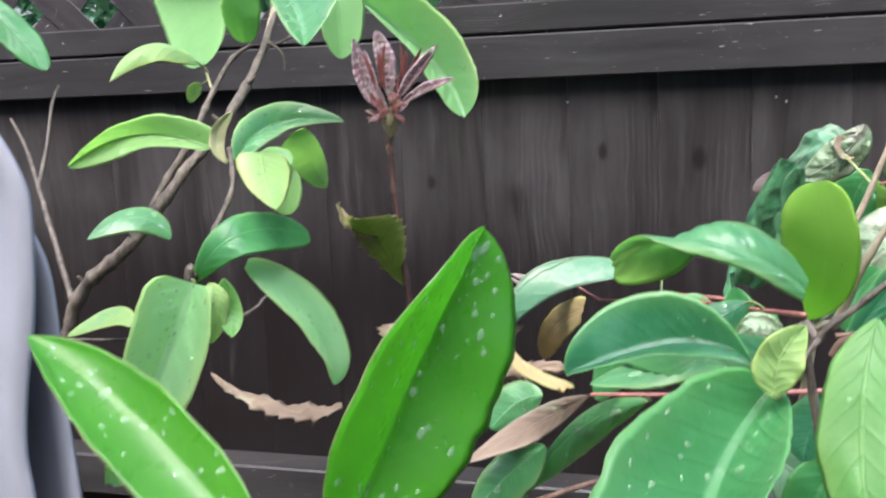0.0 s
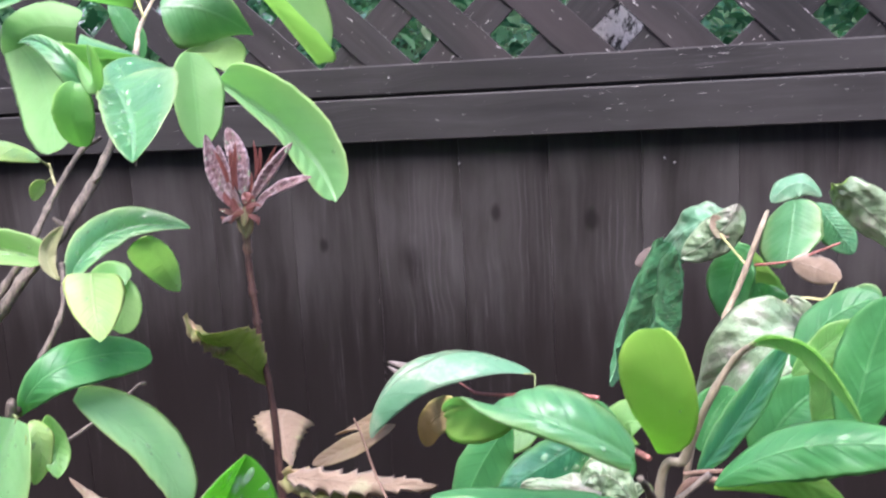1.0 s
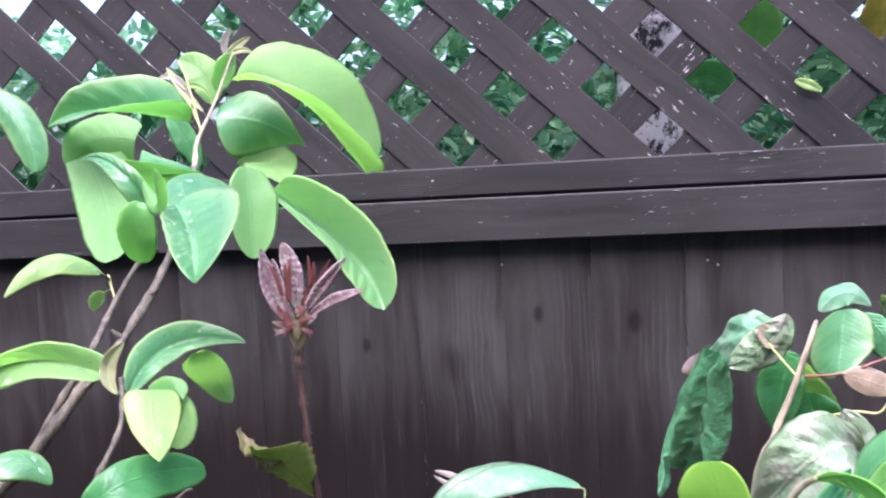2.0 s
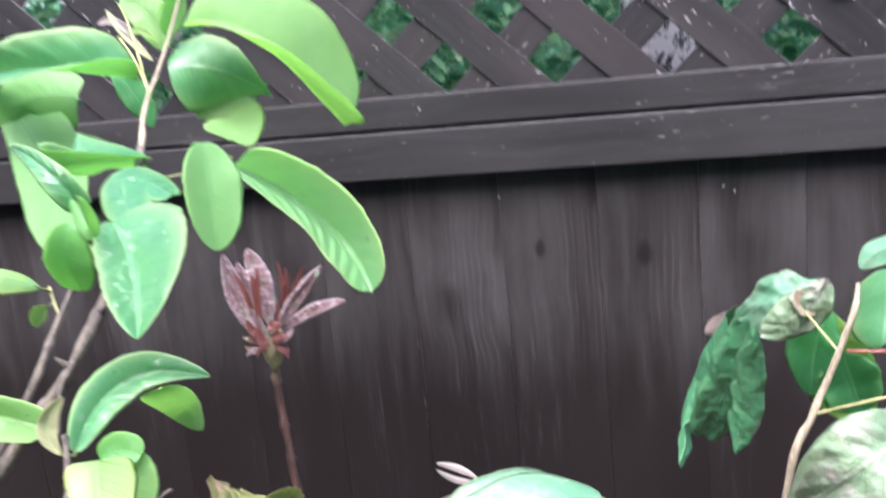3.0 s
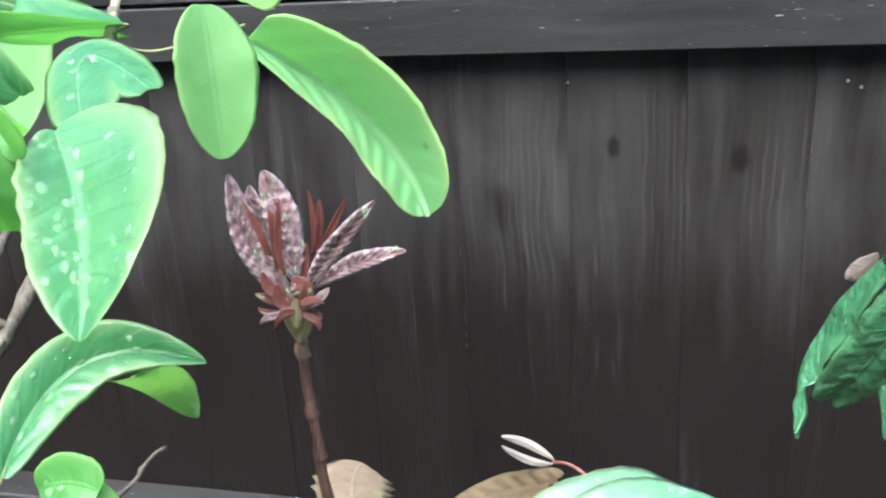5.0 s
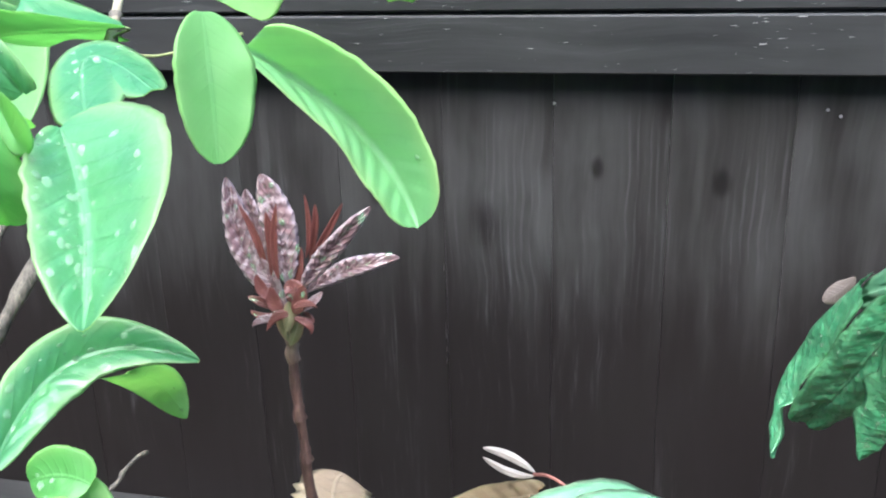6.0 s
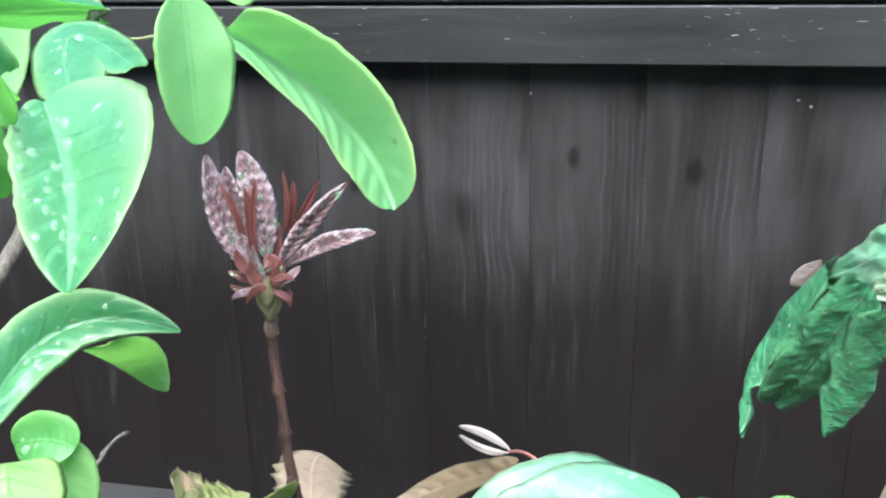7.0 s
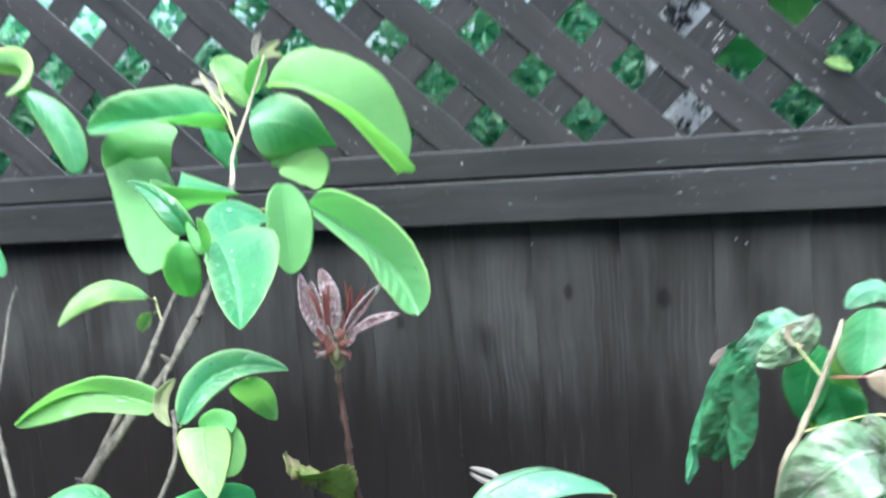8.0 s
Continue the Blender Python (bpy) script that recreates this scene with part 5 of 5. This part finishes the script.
stem(shr, "stem", [(0.220, 0.460, -0.020), (0.210, 0.440, 0.900), (0.211, 0.415, 1.146), (0.225, 0.405, 1.180), (0.236, 0.395, 1.214), (0.249, 0.385, 1.242), (0.258, 0.370, 1.255)], .0034, .0014, "greytwig")
stem(shr, "twig", [(0.221, 0.395, 1.162), (0.230, 0.395, 1.172), (0.261, 0.395, 1.172), (0.276, 0.385, 1.183), (0.287, 0.385, 1.193), (0.295, 0.385, 1.195)], .0022, .0014, "drytwig")
stem(shr, "twig", [(0.224, 0.405, 1.171), (0.245, 0.405, 1.173), (0.275, 0.395, 1.175)], .0016, .0010, "drytwig")
stem(shr, "twig", [(0.211, 0.415, 1.146), (0.204, 0.365, 1.181), (0.201, 0.345, 1.194)], .0020, .0016, "bark")
stem(shr, "twig", [(0.209, 0.285, 1.181), (0.167, 0.285, 1.177), (0.129, 0.285, 1.175), (0.100, 0.295, 1.170)], .0012, .0009, "redtwig")
stem(shr, "twig", [(0.171, 0.645, 1.129), (0.123, 0.675, 1.124), (0.091, 0.695, 1.113), (0.058, 0.715, 1.108)], .0018, .0012, "redtwig")
stem(shr, "twig", [(0.206, 0.385, 1.188), (0.172, 0.485, 1.165), (0.124, 0.585, 1.146)], .0016, .0012, "redtwig")
stem(shr, "twig", [(0.280, 0.280, 0.000), (0.240, 0.240, 0.900), (0.196, 0.245, 1.193), (0.196, 0.225, 1.223), (0.209, 0.225, 1.236), (0.224, 0.225, 1.250)], .0017, .0012, "bark")
stem(shr, "twig", [(0.196, 0.225, 1.223), (0.184, 0.205, 1.215), (0.179, 0.175, 1.217)], .0011, .0009, "bark")
stem(shr, "twig", [(0.196, 0.225, 1.223), (0.187, 0.245, 1.207), (0.174, 0.255, 1.201)], .0011, .0009, "bark")
stem(shr, "stem", [(0.063, 0.325, 1.095), (0.100, 0.325, 1.111), (0.134, 0.345, 1.111), (0.200, 0.420, 1.050)], .0016, .0011, "drytwig")
leaf(shr, "leaf", (0.175, 0.800, 1.024), (0.148, 0.790, 1.049), (0.120, 0.780, 1.058), 0.050, (0.05, -0.55, 0.83), -12, -4.0, "mature", (0.55, 0.5), drops=8, size=0.6, fold2=-20, skew=0.0, twist=0)
leaf(shr, "leaf", (0.174, 0.800, 1.019), (0.189, 0.790, 1.051), (0.206, 0.780, 1.054), 0.046, (0.05, -0.75, 0.66), 14, -4.0, "fresh", (0.6, 0.5), drops=8, size=0.6, fold2=-14, skew=0.0, twist=0)
leaf(shr, "leaf", (0.107, 0.780, 1.050), (0.083, 0.770, 1.046), (0.056, 0.760, 1.037), 0.036, (-0.2, -0.7, 0.68), -8, -4.0, "fresh", (0.6, 0.6), drops=8, size=0.6, fold2=-8, skew=0.0, twist=0)
leaf(shr, "bud", (-0.001, 0.775, 1.105), (-0.020, 0.785, 1.110), (-0.040, 0.785, 1.115), 0.007, (-0.05, -0.82, 0.57), -25, 0.0, "whitebud", "lance")
leaf(shr, "bud", (-0.001, 0.770, 1.106), (-0.019, 0.775, 1.104), (-0.038, 0.775, 1.114), 0.006, (0.01, -0.83, 0.56), -25, 0.0, "whitebud", "lance")
stem(shr, "twig", [(-0.002, 0.775, 1.104), (0.018, 0.745, 1.120), (0.058, 0.715, 1.108)], .0012, .0010, "redtwig")
# -- end shr --

# ---- blighted shrub by the fence ----
pie = plant("wilted_shrub", "wilted shrub with wrinkled grey-green leaves on a pale stem", "shrub", 0.24, 0.86)
# -- pie --
leaf(pie, "leaf", (0.224, 0.917, 1.210), (0.184, 0.974, 1.100), (0.173, 0.927, 1.044), 0.054, (-0.92, -0.39, 0.02), -9, 14.8, "wrinkle", (0.18, 0.40), drops=90, wave=0.0022, size=0.7, fold2=-75, skew=-0.13, twist=22)
leaf(pie, "leaf", (0.238, 0.845, 1.218), (0.219, 0.892, 1.139), (0.199, 0.949, 1.067), 0.046, (-0.44, -0.89, -0.14), 4, -4.5, "wrinkle", (0.18, 0.22), drops=150, wave=0.003, size=0.7, fold2=12, skew=0.04, twist=34)
leaf(pie, "leaf", (0.240, 0.797, 1.219), (0.244, 0.830, 1.143), (0.222, 0.853, 1.093), 0.059, (0.37, -0.78, -0.51), -50, -31.1, "wrinkle", (0.39, 0.56), drops=120, wave=0.003, size=0.7, fold2=-33, skew=0.12, twist=1)
leaf(pie, "leaf", (0.303, 0.898, 1.241), (0.260, 0.890, 1.226), (0.224, 0.945, 1.178), 0.058, (-0.73, -0.61, 0.29), -12, 1.2, "bicolor", (0.52, 0.78), drops=20, wave=0.004, size=0.6, fold2=-11, skew=-0.16, twist=3)
leaf(pie, "leaf", (0.225, 0.950, 1.197), (0.215, 0.950, 1.184), (0.203, 0.950, 1.175), 0.015, (-0.15, -0.98, 0.15), -10, 0.0, "dusky", "mag")
leaf(pie, "leaf", (0.300, 0.955, 1.203), (0.320, 0.955, 1.144), (0.351, 0.945, 1.084), 0.071, (0.01, 1.00, -0.08), -10, 0.0, "mature", "mag")
leaf(pie, "leaf", (0.302, 0.860, 1.253), (0.284, 0.865, 1.223), (0.248, 0.880, 1.197), 0.041, (-0.24, -0.96, -0.12), -16, 0.0, "crumple", "mag", drops=8, wave=0.0025)
leaf(pie, "leaf", (0.359, 0.889, 1.252), (0.351, 0.867, 1.215), (0.345, 0.848, 1.195), 0.072, (-0.44, -0.78, -0.45), -6, -8.6, "wet", (0.36, 0.65), drops=4, quilt=0.1, fold2=-5, skew=0.15, twist=26)
leaf(pie, "leaf", (0.389, 0.915, 1.249), (0.365, 0.915, 1.264), (0.340, 0.915, 1.245), 0.031, (-0.04, -0.79, 0.61), -20, 0.0, "bicolor", "mag")
leaf(pie, "leaf", (0.384, 0.837, 1.272), (0.415, 0.847, 1.246), (0.460, 0.845, 1.198), 0.048, (-0.16, -0.96, -0.21), -7, -1.4, "crumple", (0.83, 0.69), drops=6, wave=0.004, fold2=-25, skew=0.05, twist=-2)
leaf(pie, "leaf", (0.378, 0.895, 1.246), (0.396, 0.895, 1.223), (0.416, 0.895, 1.194), 0.034, (-0.05, -1.00, -0.04), -10, 0.0, "wrinkle", "mag")
leaf(pie, "leaf", (0.341, 0.795, 1.208), (0.363, 0.795, 1.201), (0.384, 0.795, 1.191), 0.027, (0.05, -0.99, 0.12), -10, 0.0, "pinkdry", "oval")
leaf(pie, "leaf", (0.350, 0.781, 1.138), (0.304, 0.688, 1.167), (0.252, 0.762, 1.075), 0.073, (-0.02, -0.95, 0.32), 16, 9.7, "crumple", (0.95, 0.80), drops=14, wave=0.004, fold2=-22, skew=-0.06, twist=-14)
leaf(pie, "leaf", (0.334, 0.765, 1.182), (0.341, 0.765, 1.149), (0.323, 0.765, 1.096), 0.045, (-0.20, -0.98, 0.03), -14, 0.0, "crumple", "mag", drops=4, wave=0.0015)
leaf(pie, "leaf", (0.325, 0.945, 1.192), (0.307, 0.945, 1.168), (0.301, 0.945, 1.111), 0.049, (-0.15, -0.99, 0.04), 10, 0.0, "mature", "mag")
leaf(pie, "leaf", (0.330, 0.945, 1.155), (0.336, 0.945, 1.130), (0.348, 0.945, 1.092), 0.061, (-0.06, -1.00, -0.02), 10, 0.0, "mature", "mag")
leaf(pie, "leaf", (0.293, 0.865, 1.219), (0.285, 0.865, 1.228), (0.279, 0.865, 1.242), 0.017, (0.01, -1.00, 0.01), 10, 0.0, "pinkdry", "oval")
leaf(pie, "leaf", (0.390, 0.795, 1.167), (0.404, 0.795, 1.177), (0.418, 0.795, 1.172), 0.020, (-0.05, -0.96, 0.26), 10, 0.0, "wet", "oval")
leaf(pie, "leaf", (0.283, 0.715, 1.108), (0.292, 0.715, 1.138), (0.279, 0.715, 1.158), 0.034, (-0.09, -1.00, -0.01), 10, 0.0, "crumple", "mag", wave=0.0010)
stem(pie, "stem", [(0.240, 0.860, -0.020), (0.240, 0.850, 0.800), (0.262, 0.815, 1.079), (0.284, 0.819, 1.145), (0.300, 0.825, 1.182), (0.319, 0.832, 1.232), (0.331, 0.878, 1.241)], .0042, .0022, "greytwig")
stem(pie, "twig", [(0.313, 0.828, 1.198), (0.342, 0.805, 1.206), (0.370, 0.795, 1.219), (0.383, 0.795, 1.224)], .0014, .0010, "redtwig")
stem(pie, "twig", [(0.306, 0.827, 1.198), (0.297, 0.845, 1.208), (0.285, 0.865, 1.222)], .0014, .0010, "twiggreen")
stem(pie, "twig", [(0.284, 0.819, 1.145), (0.340, 0.785, 1.175), (0.368, 0.785, 1.175), (0.378, 0.785, 1.190)], .0014, .0010, "twiggreen")
# -- end pie --

# ---- grey cover ----
cloth = Nodes("grey_fabric")
cl = cloth.coords("Object")
cloth.put(cloth.b.inputs["Base Color"], cloth.mix(cloth.noise(cl, 20.0, 4.0), (0.20, 0.21, 0.23), (0.29, 0.305, 0.335)))
cloth.b.inputs["Roughness"].default_value = 0.8
cloth.put(cloth.b.inputs["Normal"], cloth._bump(cloth.noise(cl, 700.0, 2.0), 0.3, 0.0005))


def drape(profile, depth, y, folds):
    """A hanging sheet of stiff fabric with a rounded near edge, soft folds and real thickness."""
    bm = bmesh.new()
    pts = smooth_path(profile, 6)
    grids = []
    for back in (0.0, 0.004):
        grid = []
        for p in pts:
            row = []
            for j in range(15):
                k = j / 14
                x = p.x - depth * (1 - (1 - k) ** 1.6)
                yy = y + 0.03 * math.sin(min(k * 4, 1) * math.pi / 2) + 0.012 * k * math.sin(k * folds + p.z * 5) + back
                row.append(bm.verts.new((x, yy, p.z)))
            grid.append(row)
        grids.append(grid)
    for g, flip in ((grids[0], False), (grids[1], True)):
        for i in range(len(g) - 1):
            for j in range(14):
                vs = [g[i][j], g[i + 1][j], g[i + 1][j + 1], g[i][j + 1]]
                bm.faces.new(vs[::-1] if flip else vs)
    a, b = grids
    for i in range(len(pts) - 1):
        for j in (0, 14):
            bm.faces.new((a[i][j], a[i + 1][j], b[i + 1][j], b[i][j]))
    for i in (0, len(pts) - 1):
        for j in range(14):
            bm.faces.new((a[i][j], a[i][j + 1], b[i][j + 1], b[i][j]))
    bmesh.ops.recalc_face_normals(bm, faces=bm.faces)
    return bm


cover = tagged(new("fabric_cover"), "pale grey fabric cover hanging beside the plants", "fabric cover")
part("front_fold", drape([(-0.222, 0, 1.306), (-0.213, 0, 1.290), (-0.207, 0, 1.271), (-0.208, 0, 1.246), (-0.214, 0, 1.203), (-0.226, 0, 1.156), (-0.232, 0, 1.120), (-0.231, 0, 1.090), (-0.230, 0, 1.05), (-0.229, 0, 0.98), (-0.228, 0, 0.85), (-0.228, 0, 0.6), (-0.233, 0, 0.3), (-0.238, 0, 0.0)], 0.25, 0.29, 13), cloth.mat, cover, smooth=True)
part("back_fold", drape([(-0.240, 0, 1.270), (-0.222, 0, 1.230), (-0.219, 0, 1.195), (-0.221, 0, 1.156), (-0.220, 0, 1.120), (-0.219, 0, 1.090), (-0.219, 0, 1.05), (-0.220, 0, 0.98), (-0.221, 0, 0.85), (-0.223, 0, 0.6), (-0.228, 0, 0.3), (-0.232, 0, 0.0)], 0.20, 0.315, 9), cloth.mat, cover, smooth=True)

# a short stalk from each leaf to the wood it grows on
for thing, kind in ((mag, "stalk"), (shr, "stalk"), (pie, "greytwig"), (rho, "stalk")):
    wood = list(STEMS[thing.name])
    for base, inner in BASES[thing.name]:
        root = min(wood, key=lambda q: (q - base).length)
        gap = (root - base).length
        if 0.002 < gap < 0.018:
            bend = (root + base) / 2 + Vector((0, 0, 0.04 * gap)) + (base - inner).normalized() * 0.05 * gap
            stem(thing, "leaf_stalk", [root, bend, base, inner], .0010, .0007, kind)

# each plant stands at its own foot
for thing, foot in ((mag, (-0.47, 0.66, 0)), (mah, (-0.10, 0.66, 0)), (rho, (-0.01, 0.12, 0)), (shr, (0.22, 0.46, 0)), (pie, (0.24, 0.86, 0)), (birch, (0.20, 1.43, 0)), (fence, (0.0, 1.3, 0))):
    thing.location = foot
    for child in thing.children:
        child.matrix_basis = Matrix.Translation([-c for c in foot]) @ child.matrix_basis
